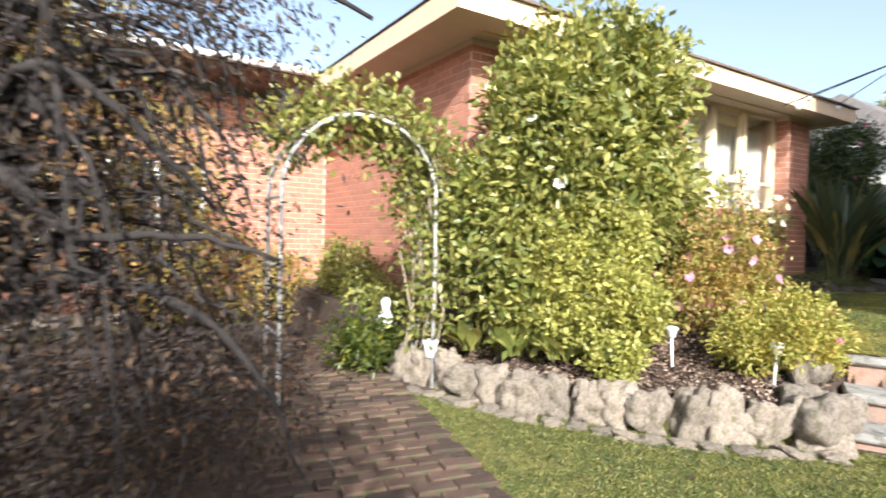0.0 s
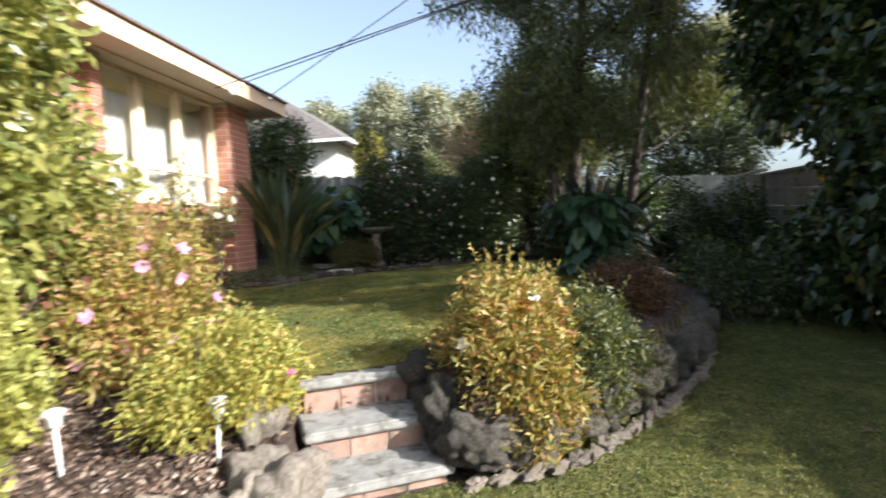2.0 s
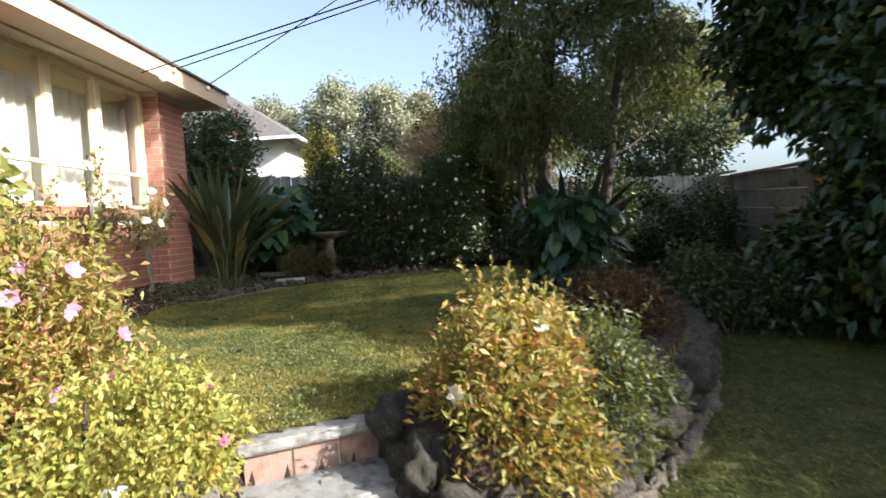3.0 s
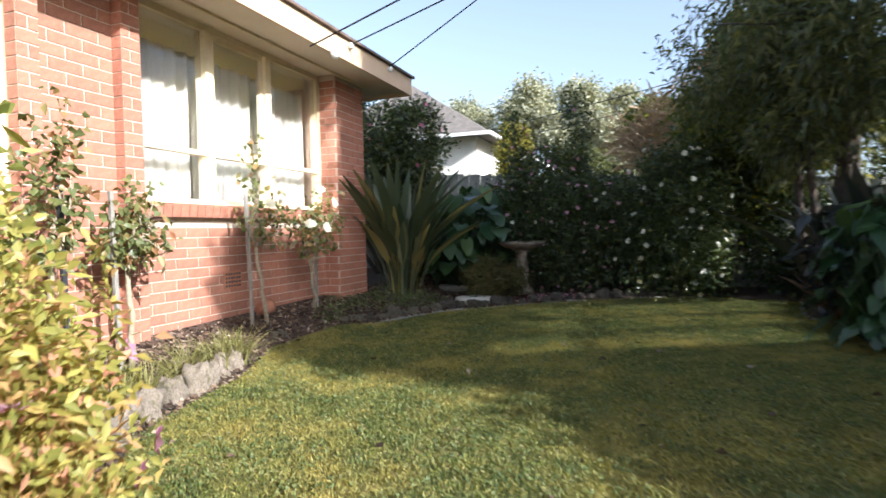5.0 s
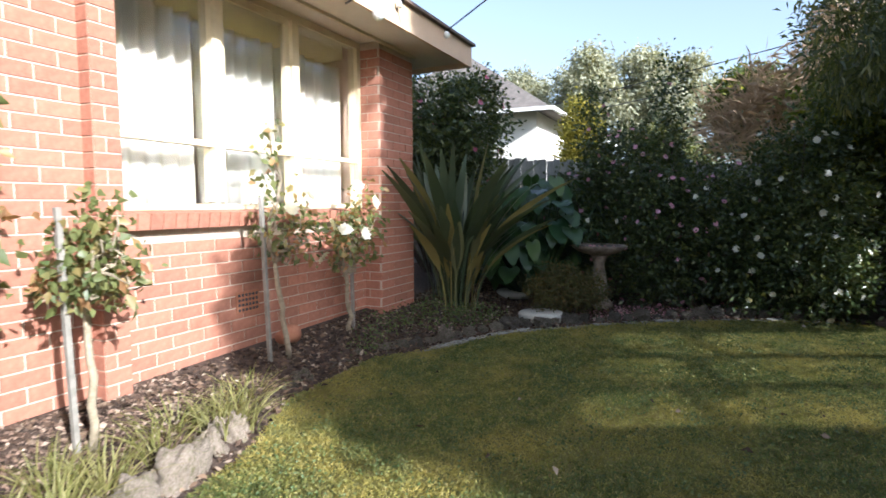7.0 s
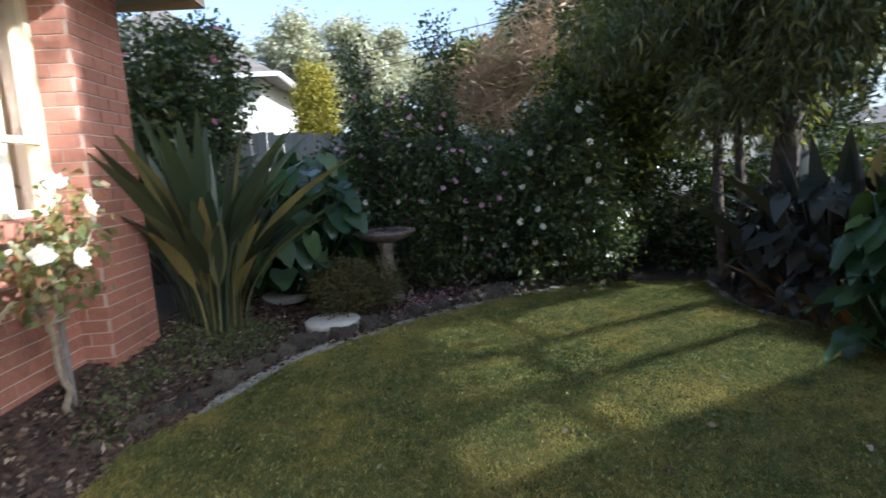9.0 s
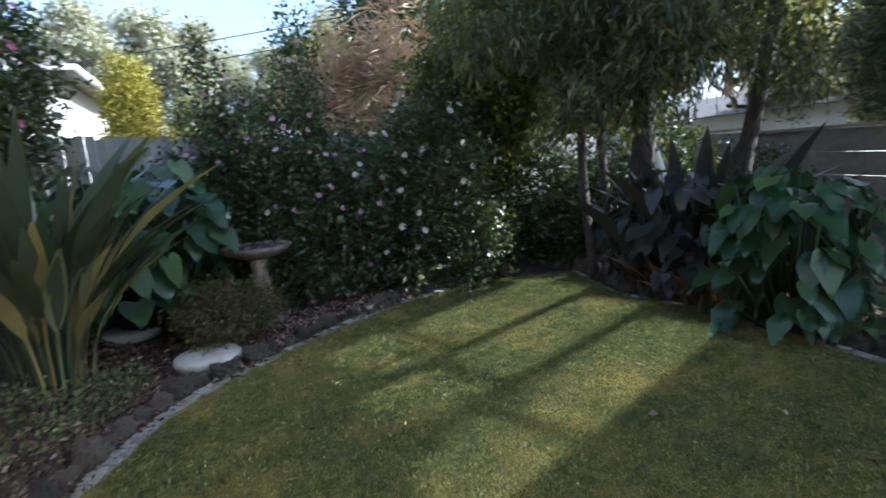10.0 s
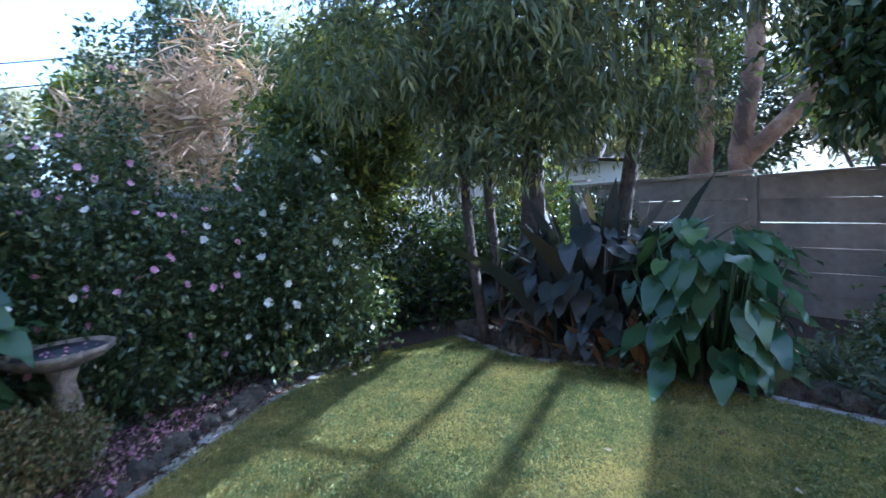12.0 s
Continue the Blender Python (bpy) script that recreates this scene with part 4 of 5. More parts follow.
for _x, _y, _z, _r, _m in ((18.0, 0.6, 3.6, 0.8, LEAF_LIME), (19.0, -1.6, 4.6, 1.6, LEAF_BLUE), (26.0, 3.0, 2.9, 1.3, LEAF_WEEP), (17, -4.5, 3.6, 1.8, LEAF_BLUE), (17.0, -12.0, 3.4, 1.5, LEAF_GUM), (20.5, -7.0, 5, 2.0, LEAF_GUM), (14.0, -11.5, 3.0, 1.4, LEAF_GUM), (10.0, -13.0, 3.4, 1.6, LEAF_BLUE), (12.8, -10.5, 3.4, 1.9, LEAF_BLUE), (9.4, -10.0, 3.6, 1.7, LEAF_GUM), (7.2, -11.0, 3.4, 1.6, LEAF_BLUE)):
    shrub("background_tree", "leafy garden tree beyond the fence", (_x, _y, 0.3), [(_x, _y, _z, _r, _r, _r * 0.9), (_x + 0.5, _y + 0.6, _z + 0.7 * _r, _r * 0.7, _r * 0.7, _r * 0.7)], _m, 1600, 10, 0.16, 0.06, 7, category="tree", stem_r=0.08, spread=0.15)

# ---- stones ----
def rock_mesh(seed, rough, mat):
    bm = bmesh.new()
    bmesh.ops.create_icosphere(bm, subdivisions=4, radius=1)
    for v in bm.verts:
        p = v.co.copy()
        p *= 0.35 + 0.65 / (abs(p.x) ** 5 + abs(p.y) ** 5 + abs(p.z) ** 5) ** 0.2
        d = noise.noise(p * 1.3 + Vector((seed * 7.1, 0, 0))) * 0.5 + noise.noise(p * 2.7 + Vector((0, seed * 3.3, 0))) * 0.3 * rough - abs(noise.noise(p * 3.4 + Vector((0, 0, seed)))) * 0.3 * rough - abs(noise.noise(p * 8.0 + Vector((seed, 0, 0)))) * 0.14 * rough
        v.co = p * (1 + d)
        v.co.z = max(v.co.z, -0.75)
    me = bpy.data.meshes.new("rock")
    bm.to_mesh(me)
    bm.free()
    me.materials.append(mat)
    me.polygons.foreach_set("use_smooth", [True] * len(me.polygons))
    return me


ROCKS = [rock_mesh(i + 1, 0.65 + 0.3 * (i % 2), STONE) for i in range(7)]
ROCKS_SHADED = [rock_mesh(i + 11, 0.7 + 0.3 * (i % 2), STONE_SHADED) for i in range(7)]


def rock(parent, x, y, z, sx, sy, sz, turn, kind=ROCKS):
    o = new("rock", kind[int(RNG.integers(7))])
    o.parent = parent
    o.location = Vector((x, y, z)) - parent.location
    o.rotation_euler, o.scale = (RNG.normal() * 0.12, RNG.normal() * 0.12, turn), (sx, sy, sz)
    return o


rock_wall = thing("retaining_wall", (3.3, 2.3, 0.2), "low garden wall of rough grey-brown boulders set on edge", "rock wall")
for _p in smoothed([(*p, 0) for p in [(2.36, 4.3)] + WALL_LINE], 0.235):
    _zl = 0.04 * _p.x + 0.02 * max(_p.y - 1, 0)
    rock(rock_wall, _p.x + 0.02 * RNG.normal(), _p.y + 0.02 * RNG.normal(), _zl + 0.11, RNG.uniform(0.115, 0.16), RNG.uniform(0.1, 0.13), RNG.uniform(0.16, 0.23), math.atan2(-0.9, 0.62) + RNG.normal() * 0.2)
rock(rock_wall, 3.9, 1.68, 0.3, 0.21, 0.18, 0.23, 1.0)
rock(rock_wall, 4.24, 1.9, 0.5, 0.14, 0.12, 0.17, 0.4)
rock_wall_e = thing("retaining_wall", (5.5, -0.3, 0.2), "curved garden wall of rough mossy boulders, coloured darker for shade, below azaleas", "rock wall")
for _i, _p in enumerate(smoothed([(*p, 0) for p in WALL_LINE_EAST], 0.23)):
    rock(rock_wall_e, _p.x, _p.y, 0.04 * _p.x + 0.18, RNG.uniform(0.14, 0.19), RNG.uniform(0.14, 0.18), RNG.uniform(0.14, 0.2), RNG.uniform(0, 6), ROCKS_SHADED)
rock(rock_wall_e, 4.62, 0.98, 0.42, 0.17, 0.14, 0.24, 0.4, ROCKS_SHADED)
rock(rock_wall_e, 4.9, 1.1, 0.6, 0.14, 0.13, 0.16, 2.0, ROCKS_SHADED)


def kerb_strip(name, line, width, height, z_of, label):
    """A run of rough concrete edging blocks."""
    t = thing(name, (*line[0], z_of(*line[0])), label, "edging", kind="structure")
    pts = smoothed([(*p, 0) for p in line], 0.17)
    for a, b in zip(pts, pts[1:]):
        d = b - a
        m = pose(a.x, a.y, 0, 0, 0, math.degrees(math.atan2(d.y, d.x)))
        w = width * RNG.uniform(0.6, 1.25)
        z = z_of((a.x + b.x) / 2, (a.y + b.y) / 2)
        part("kerb_block", Geo().box((0.004, -w / 2, z - 0.1), (d.length - 0.004, w / 2, z + height + 0.006 * RNG.normal()), m).mesh("kerb_block", CONCRETE), t)


low_z = lambda x, y: 0.04 * x + 0.02 * max(y - 1, 0)
up_z = lambda x, y: 0.67 + 0.016 * max(x - 4.5, 0)
BED_EDGE = LAWN_UP[2:13]
kerb_strip("kerb_upper", BED_EDGE[3:], 0.1, 0.012, up_z, "pale concrete mowing strip round the raised lawn")
kerb_strip("kerb_bed", LAWN_UP[13:19], 0.06, 0.01, up_z, "pale concrete mowing strip beside the shady bed")
foot_stones = thing("rock_edging", (5.5, -0.6, 0.2), "flat pale stones edging the lower lawn", "rock edging")
for _p in smoothed([(*p, 0) for p in [(4.3, 0.78), (4.5, 0.32), (4.97, -0.13), (5.55, -0.58), (6.4, -1.08), (7.6, -1.48), (9.0, -1.73)]], 0.15):
    rock(foot_stones, _p.x + 0.012 * RNG.normal(), _p.y + 0.012 * RNG.normal(), low_z(_p.x, _p.y) + 0.01, RNG.uniform(0.065, 0.095), RNG.uniform(0.04, 0.06), 0.035, math.atan2(-0.45, 0.6) + RNG.normal() * 0.3)
front_stones = thing("rock_edging", (3.0, 2.3, 0.15), "flat pale stones at the foot of the boulder wall", "rock edging")
for _p in smoothed([(2.28, 3.95, 0), (2.68, 2.92, 0), (3.3, 1.96, 0), (3.86, 1.44, 0)], 0.17):
    rock(front_stones, _p.x + 0.012 * RNG.normal(), _p.y + 0.012 * RNG.normal(), low_z(_p.x, _p.y) + 0.005, RNG.uniform(0.075, 0.1), RNG.uniform(0.05, 0.07), 0.035, math.atan2(-0.9, 0.62) + RNG.normal() * 0.25)
edging = thing("rock_edging", (9.0, 4.3, 0.75), "small mixed stones edging the mulched bed", "rock edging")
for _k, _p in enumerate(smoothed([(*p, 0) for p in BED_EDGE], 0.16)):
    if _p.x < 5.9:
        continue
    _o = Vector((_p.x - 8.3, _p.y - 1.5, 0)).normalized() * RNG.uniform(0.1, 0.17)
    _s = RNG.uniform(0.04, 0.085) if _p.x > 7.3 else RNG.uniform(0.065, 0.085)
    # from x 7.3 on the stones take the shade-darkened copy
    rock(edging, _p.x + _o.x, _p.y + _o.y, up_z(_p.x, _p.y) + _s * 0.6, _s * 1.1, _s, _s * (RNG.uniform(0.7, 1.3) if _p.x > 7.3 else RNG.uniform(1.2, 1.7)), RNG.uniform(0, 6), ROCKS_SHADED if _p.x > 7.3 else ROCKS)
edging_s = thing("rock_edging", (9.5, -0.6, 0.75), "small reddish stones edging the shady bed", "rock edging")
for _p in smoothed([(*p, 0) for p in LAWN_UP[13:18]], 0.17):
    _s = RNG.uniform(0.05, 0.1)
    rock(edging_s, _p.x, _p.y - RNG.uniform(0.1, 0.18), up_z(_p.x, _p.y) + _s * 0.6, _s * 1.2, _s, _s * 0.9, RNG.uniform(0, 6), ROCKS_SHADED)

# ---- strap-leaved and broad-leaved plants ----
def blades(foot, n, height, width, lean, mat_profile, rng_foot=0.15, seg=7, bend=0.6, stalk=0.0, tilt_top=None):
    """Long curved leaves from one foot: arrays of triangles."""
    vs, ts, k = [], [], 0
    for i in range(n):
        a = RNG.uniform(0, math.tau)
        out = np.array([math.cos(a), math.sin(a), 0])
        side = np.array([-math.sin(a), math.cos(a), 0])
        b = np.array(foot) + out * RNG.uniform(0, rng_foot) + side * RNG.normal() * 0.03
        h = height * RNG.uniform(0.6, 1.1)
        l = lean * RNG.uniform(0.15, 1.0)
        tw = RNG.normal() * 0.6
        sd = unit((side * math.cos(tw) + out * math.sin(tw))[None])[0]
        w = width * RNG.uniform(0.8, 1.2)
        for j in range(seg + 1):
            u = j / seg
            p = b + out * (l * h * u ** (1 + bend)) + np.array([0, 0, h * (u - 0.35 * l * u * u)])
            ww = w * mat_profile(u)
            groove = np.array([0, 0, 1]) * 0 + out * (-0.25 * ww)
            vs += [p - sd * ww, p + groove * 0.5, p + sd * ww]
        for j in range(seg):
            o = k + j * 3
            ts += [(o, o + 1, o + 4), (o, o + 4, o + 3), (o + 1, o + 2, o + 5), (o + 1, o + 5, o + 4)]
        k += (seg + 1) * 3
    return np.array(vs), np.array(ts)


def plant(name, label, foot, pieces, category="plant", group=""):
    """Pieces of (name, arrays, material) or, with the number of triangles of one leaf, each leaf as a part of its own."""
    t = thing(name, foot, label, category, group)
    for pname, (v, f), mat, *one in pieces:
        if one:
            for i in range(0, len(f), one[0]):
                sub = f[i:i + one[0]]
                me = tri_mesh(pname, v[sub.min():sub.max() + 1], sub - sub.min(), mat)
                me.polygons.foreach_set("use_smooth", [True] * len(me.polygons))
                part(pname, me, t)
        else:
            part(pname, tri_mesh(pname, v, f, mat), t, kind="stuff")
    return t


spear = lambda u: 0.14 if u < 0.42 else 0.14 + 0.86 * max(0.0, math.sin(math.pi * min(1, (u - 0.42) / 0.58) ** 0.8)) + 0.001
grassy = lambda u: (1 - u) ** 0.5 * 0.9 + 0.02
paddle = lambda u: 0.2 if u < 0.25 else max(0.02, math.sin(math.pi * min(1, (u - 0.2) / 0.8)) ** 0.8)
plant("bird_of_paradise", "clump of tall grey-green bird of paradise leaves with some yellowed", (10.85, 4.45, 0.95), [
    ("leaf", blades((10.72, 4.45, 0.85), 112, 1.85, 0.066, 0.7, spear, 0.28, 12, 0.9), LEAF_STRAP, 48),
    ("old_leaf", blades((10.75, 4.35, 0.85), 11, 1.2, 0.06, 0.8, spear, 0.2, 10, 0.9), LEAF_TAN, 40)], "plant")


def broad_leaf_plant(name, label, foot, n, height, spread, size, mat, category="plant", pointed=0.0):
    """Stalks, each with one broad drooping heart-shaped leaf."""
    t = thing(name, foot, label, category)
    for i in range(n):
        a, r = RNG.uniform(0, math.tau), spread * RNG.uniform(0.15, 1) ** 0.6
        h = height * RNG.uniform(0.16, 1.0) * (1 - 0.25 * r / spread)
        out = np.array([math.cos(a), math.sin(a), 0])
        top = np.array(foot) + out * r + [0, 0, h]
        f0 = np.array(foot) + out * r * 0.25
        g = Geo().tube([f0, f0 * 0.4 + top * 0.6 + out * 0.02, top], [0.014, 0.011, 0.008], 5)
        vs, ts = [], []
        s = size * RNG.uniform(0.65, 1.2)
        down = RNG.uniform(0.35, 1.1)
        way = unit((out * math.cos(down) + np.array([0, 0, -math.sin(down)]) + RNG.normal(size=3) * 0.25)[None])[0]
        side = unit(np.cross(way, [0, 0, 1.0])[None])[0]
        nor = np.cross(side, way)
        outline = [(-0.18, 0.22), (0.0, 0.38), (0.25, 0.42), (0.55, 0.3), (0.8, 0.14), (1.0, 0.0)]
        mid = [top + way * s * u - nor * s * 0.12 * u * u for u, _ in outline]
        mid[0] = top
        for (u, w), m in zip(outline, mid):
            e = top + way * s * u - nor * s * 0.12 * u * u
            wv = 0.05 * s * math.sin(u * 9 + i)
            vs += [e - side * w * s * (1 - pointed * 0.45) + nor * (0.1 * s * w + wv), m, e + side * w * s * (1 - pointed * 0.45) + nor * (0.1 * s * w - wv)]
        for j in range(len(outline) - 1):
            o = j * 3
            ts += [(o, o + 1, o + 4), (o, o + 4, o + 3), (o + 1, o + 2, o + 5), (o + 1, o + 5, o + 4)]
        part("leaf", g.add(vs, ts).mesh("leaf", mat, True), t)
    return t


broad_leaf_plant("arum_lily", "lush arum lily clump with large drooping glossy leaves", (9.15, -0.6, 0.7), 180, 1.4, 0.56, 0.25, LEAF_BIG, pointed=0.35)
broad_leaf_plant("acanthus_clump", "broad glossy green leaves in front of the grey fence", (12.0, 3.95, 0.92), 230, 1.7, 0.95, 0.3, LEAF_BIG, pointed=0.25)
plant("canna_lily", "tall dark bronze canna leaves under the trees", (10.2, -0.75, 0.7), [
    ("leaf", blades((10.2, -0.8, 0.7), 70, 1.55, 0.08, 0.7, paddle, 0.55, 8, 1.2), LEAF_CANNA, 32),
    ("dead_leaf", merged([blades((x, -0.52, 0.72), 12, 0.62, 0.05, 1.0, paddle, 0.2, 6, 0.5) for x in (9.5, 9.8, 10.2, 10.6)]), LEAF_DEAD, 24)])
broad_leaf_plant("canna_lily", "dark broad leaves at the foot of the trees", (10.2, -0.72, 0.72), 210, 1.4, 0.75, 0.25, LEAF_CANNA, pointed=0.6)
broad_leaf_plant("elephant_ear", "dark broad leaves in the shaded corner", (11.4, -1.2, 0.7), 40, 1.0, 0.7, 0.38, LEAF_CANNA)
for _x, _y, _h in ((8.4, -0.85, 0.45), (8.0, -0.6, 0.35), (7.6, -0.75, 0.4)):
    plant("fern", "low dark fern in the shady bed", (_x, _y, 0.72), [("fronds", merged([blades((_x, _y, 0.7), 26, _h * 0.8, 0.05, 1.3, grassy, 0.12, 6, 0.5), foliage([(_x, _y, 0.85, 0.3, 0.25, 0.18)], 120, 6, 0.06, 0.02)]), LEAF_BLUE)], "fern")
plant("fern", "bright green fern at the foot of the arch", (2.2, 4.75, 0.3), [("fronds", merged([blades((2.2, 4.8, 0.25), 60, 0.5, 0.04, 1.4, grassy, 0.2, 6, 0.5), foliage([(2.15, 4.75, 0.45, 0.3, 0.3, 0.2)], 200, 6, 0.08, 0.03)]), LEAF_LIME)], "fern")
plant("bergenia", "low pale broad-leaved plants behind the boulders", (2.75, 3.75, 0.5), [("leaves", merged([blades((2.7 + 0.2 * i, 3.8 - 0.33 * i, 0.5), 14, 0.3, 0.06, 1.0, paddle, 0.1, 6, 0.4) for i in range(4)]), LEAF_CAMELLIA)])
for _i, (_x, _y) in enumerate(((6.0, 4.15), (6.25, 4.12), (6.5, 4.2), (7.15, 4.25), (7.4, 4.38), (6.8, 4.25), (7.6, 4.45), (6.35, 4.35), (7.28, 4.2), (5.85, 4.0), (7.0, 4.4))):
    plant("grass_tuft", "pale arching grass tuft on the bed edge", (_x, _y, up_z(_x, _y)), [("leaves", blades((_x, _y, up_z(_x, _y) + 0.03), 75, 0.3, 0.006, 1.3, grassy, 0.09, 6, 0.9), GRASS_PALE)], "grass tuft", "grass tufts along the bed")
shrub("low_shrub", "low brownish-green shrub round the bird bath", (11.15, 3.45, 0.9), [(11.15, 3.35, 1.08, 0.36, 0.34, 0.25), (11.3, 3.08, 1.05, 0.26, 0.24, 0.2)], LEAF_OLIVE, 900, 8, 0.035, 0.018, 6, spread=0.04)
shrub("ground_cover", "small leafy ground cover in the mulch", (10.0, 4.3, 0.8), [(10.0, 4.35, 0.85, 0.5, 0.25, 0.06), (10.5, 4.05, 0.86, 0.4, 0.25, 0.07), (9.4, 4.55, 0.9, 0.4, 0.2, 0.07), (8.9, 4.4, 0.84, 0.3, 0.15, 0.06), (10.3, 4.55, 0.92, 0.35, 0.2, 0.08)], CLOVER, 420, 6, 0.035, 0.02, 4, spread=0.05, category="plant")

# ---- roses with stakes ----
def standard_rose(foot, lean, head_z, blobs, stake, stake_top, stake_mat, nleaf, petals, label):
    t = thing("standard_rose", foot, label, "rose", "standard roses along the front wall")
    f = Vector(foot)
    g = Geo()
    head = f + Vector((lean[0], lean[1], head_z - foot[2]))
    limb(g, f - Vector((0, 0, 0.05)), head, 0.022, 0.016, 0.012, 7, 8)
    part("stem", g.mesh("stem", CANE, True), t)
    for i in range(9):
        c, _ = on_blobs(blobs, 1, 0.6)
        g = Geo()
        limb(g, head, c[0], 0.012, 0.004, 0.045, 6, 5)
        part("cane", g.mesh("cane", CANE), t)
    v, fa = foliage(blobs, int(nleaf * 1.35), 5, 0.06, 0.044, spread=0.04, up=0.1, droop=0.3, inner=0.2)
    part("leaves", tri_mesh("leaves", v, fa, LEAF_ROSE), t, kind="stuff")
    if petals:
        v, fa = blossoms(blobs, petals, 0.11, 10, (-0.5, -0.8, 0.2), 0.0)
        part("blossoms", tri_mesh("blossoms", v, fa, PETAL_WHITE), t, "pale pink and white roses", "stuff")
    part("stake", Geo().tube([Vector(stake) - Vector((0, 0, 0.1)), stake_top], 0.018, 4).mesh("stake", stake_mat), t, "garden stake")
    return t


LEAF_ROSE = leafy("rose_leaf", [(0, (0.09, 0.12, 0.04)), (0.6, (0.2, 0.22, 0.08)), (0.85, (0.3, 0.22, 0.09)), (1, (0.42, 0.2, 0.11))], 0.45, 0.35)
standard_rose((5.98, 4.3, 0.85), (0.05, 0.03, 0), 1.6, [(6.03, 4.33, 1.85, 0.2, 0.15, 0.32), (6.1, 4.35, 2.25, 0.08, 0.08, 0.3)], (6.12, 4.35, 0.85), (6.09, 4.33, 2.02), STAKE_DARK, 60, 0, "half-bare standard rose tied to a dark metal stake")
standard_rose((6.62, 4.48, 0.9), (0.02, 0, 0), 1.65, [(6.64, 4.46, 1.72, 0.24, 0.2, 0.17), (6.7, 4.46, 1.95, 0.1, 0.1, 0.12)], (6.56, 4.5, 0.9), (6.52, 4.48, 2.02), STAKE, 85, 0, "leafy standard rose on a grey stake")
standard_rose((8.15, 4.6, 0.95), (-0.12, 0, 0), 1.62, [(8.1, 4.58, 1.9, 0.3, 0.18, 0.28), (7.95, 4.56, 2.45, 0.09, 0.08, 0.3), (8.3, 4.6, 1.8, 0.3, 0.15, 0.2)], (7.98, 4.62, 0.95), (7.87, 4.56, 2.08), STAKE, 55, 5, "leggy standard rose with white flowers on a grey stake")
standard_rose((8.95, 4.62, 0.95), (-0.05, 0, 0), 1.45, [(8.95, 4.6, 1.72, 0.28, 0.18, 0.24), (9.1, 4.58, 1.95, 0.22, 0.12, 0.25)], (9.06, 4.66, 0.95), (9.02, 4.64, 1.6), STAKE, 75, 5, "leafy standard rose with pale flowers below the window")

# ---- garden ornaments ----
bath = thing("bird_bath", (11.55, 2.97, 0.86), "weathered concrete bird bath with a shallow bowl on a turned pedestal", "bird bath")
part("pedestal", Geo().lathe([(0.16, 0), (0.16, 0.05), (0.11, 0.09), (0.07, 0.16), (0.095, 0.28), (0.08, 0.38), (0.06, 0.5), (0.1, 0.6)], 20, (11.55, 2.97, 0.84)).mesh("pedestal", BATHSTONE, True), bath)
part("water", Geo().lathe([(0.25, 0.69), (0.255, 0.7), (0.02, 0.701)], 28, (11.55, 2.97, 0.84)).mesh("water", STAKE_DARK, True), bath, "dark water in the bowl")
part("bowl", Geo().lathe([(0.1, 0.6), (0.24, 0.645), (0.305, 0.69), (0.31, 0.715), (0.285, 0.72), (0.265, 0.705), (0.2, 0.68), (0.02, 0.672)], 32, (11.55, 2.97, 0.84)).mesh("bowl", BATHSTONE, True), bath)
v, f = leaf_arrays(np.array([11.5, 3.0, 1.548]) + RNG.normal(size=(26, 3)) * [0.1, 0.1, 0.006], RNG.normal(size=(26, 3)) * [1, 1, 0.1], 0.03, 0.02)
part("fallen_petals", tri_mesh("fallen_petals", v, f, PETAL_PINK), bath, "pink petals lying in the bowl", "stuff")
for _x, _y, _z, _r in ((10.88, 3.46, 0.83, 0.25), (11.95, 4.12, 0.9, 0.24), (12.25, 4.9, 1.0, 0.22)):
    _pz = ground_z(_x, _y) + 0.02
    tagged(new("stepping_stone", Geo().lathe([(_r * 0.96, _pz - 0.02), (_r, _pz + 0.03), (_r, _pz + 0.05), (_r * 0.93, _pz + 0.065), (_r * 0.5, _pz + 0.068)], 28, (_x, _y, 0)).mesh("stepping_stone", PADSTONE, True)), "round pale concrete stepping stone in the mulch", "stepping stone", "round stepping stones")


def solar_light(x, y, z, lean):
    t = thing("solar_light", (x, y, z), "small white solar garden light on a spike", "garden light", "solar garden lights")
    top = Vector((x + lean, y, z + 0.24))
    part("spike", Geo().tube([(x, y, z - 0.05), top], 0.009, 8).mesh("spike", WHITE, True), t)
    part("head", Geo().lathe([(0.018, 0), (0.03, 0.005), (0.034, 0.05), (0.045, 0.06), (0.045, 0.075), (0.02, 0.085)], 14, top).mesh("head", WHITE, True), t)


solar_light(3.75, 2.62, ground_z(3.75, 2.62), -0.02)
solar_light(3.95, 1.98, ground_z(3.95, 1.98), 0.03)
_st = Geo().lathe([(0.09, 0), (0.1, 0.04), (0.085, 0.12), (0.06, 0.2), (0.035, 0.25), (0.05, 0.29), (0.05, 0.33), (0.02, 0.37)], 16, (2.5, 5.0, ground_z(2.5, 5.0)))
tagged(new("garden_statue", _st.mesh("garden_statue", WHITE, True)), "small white garden ornament beneath the arch", "ornament")
_gp = thing("garden_pot", (2.42, 4.15, 0.4), "small white pot at the foot of the arch", "pot")
part("pot", Geo().lathe([(0.05, 0), (0.06, 0.1), (0.07, 0.14), (0.055, 0.145), (0.05, 0.1)], 16, (2.44, 4.02, 0.42)).mesh("pot", WHITE, True), _gp)
tagged(new("fallen_pot", Geo().lathe([(0.05, 0), (0.07, 0.14), (0.08, 0.17), (0.06, 0.17), (0.04, 0.03)], 16).mesh("fallen_pot", VENT, True)), "terracotta pot lying on its side by the wall", "pot").matrix_world = pose(8.2, 4.72, 1.03, 90, 0, 100)

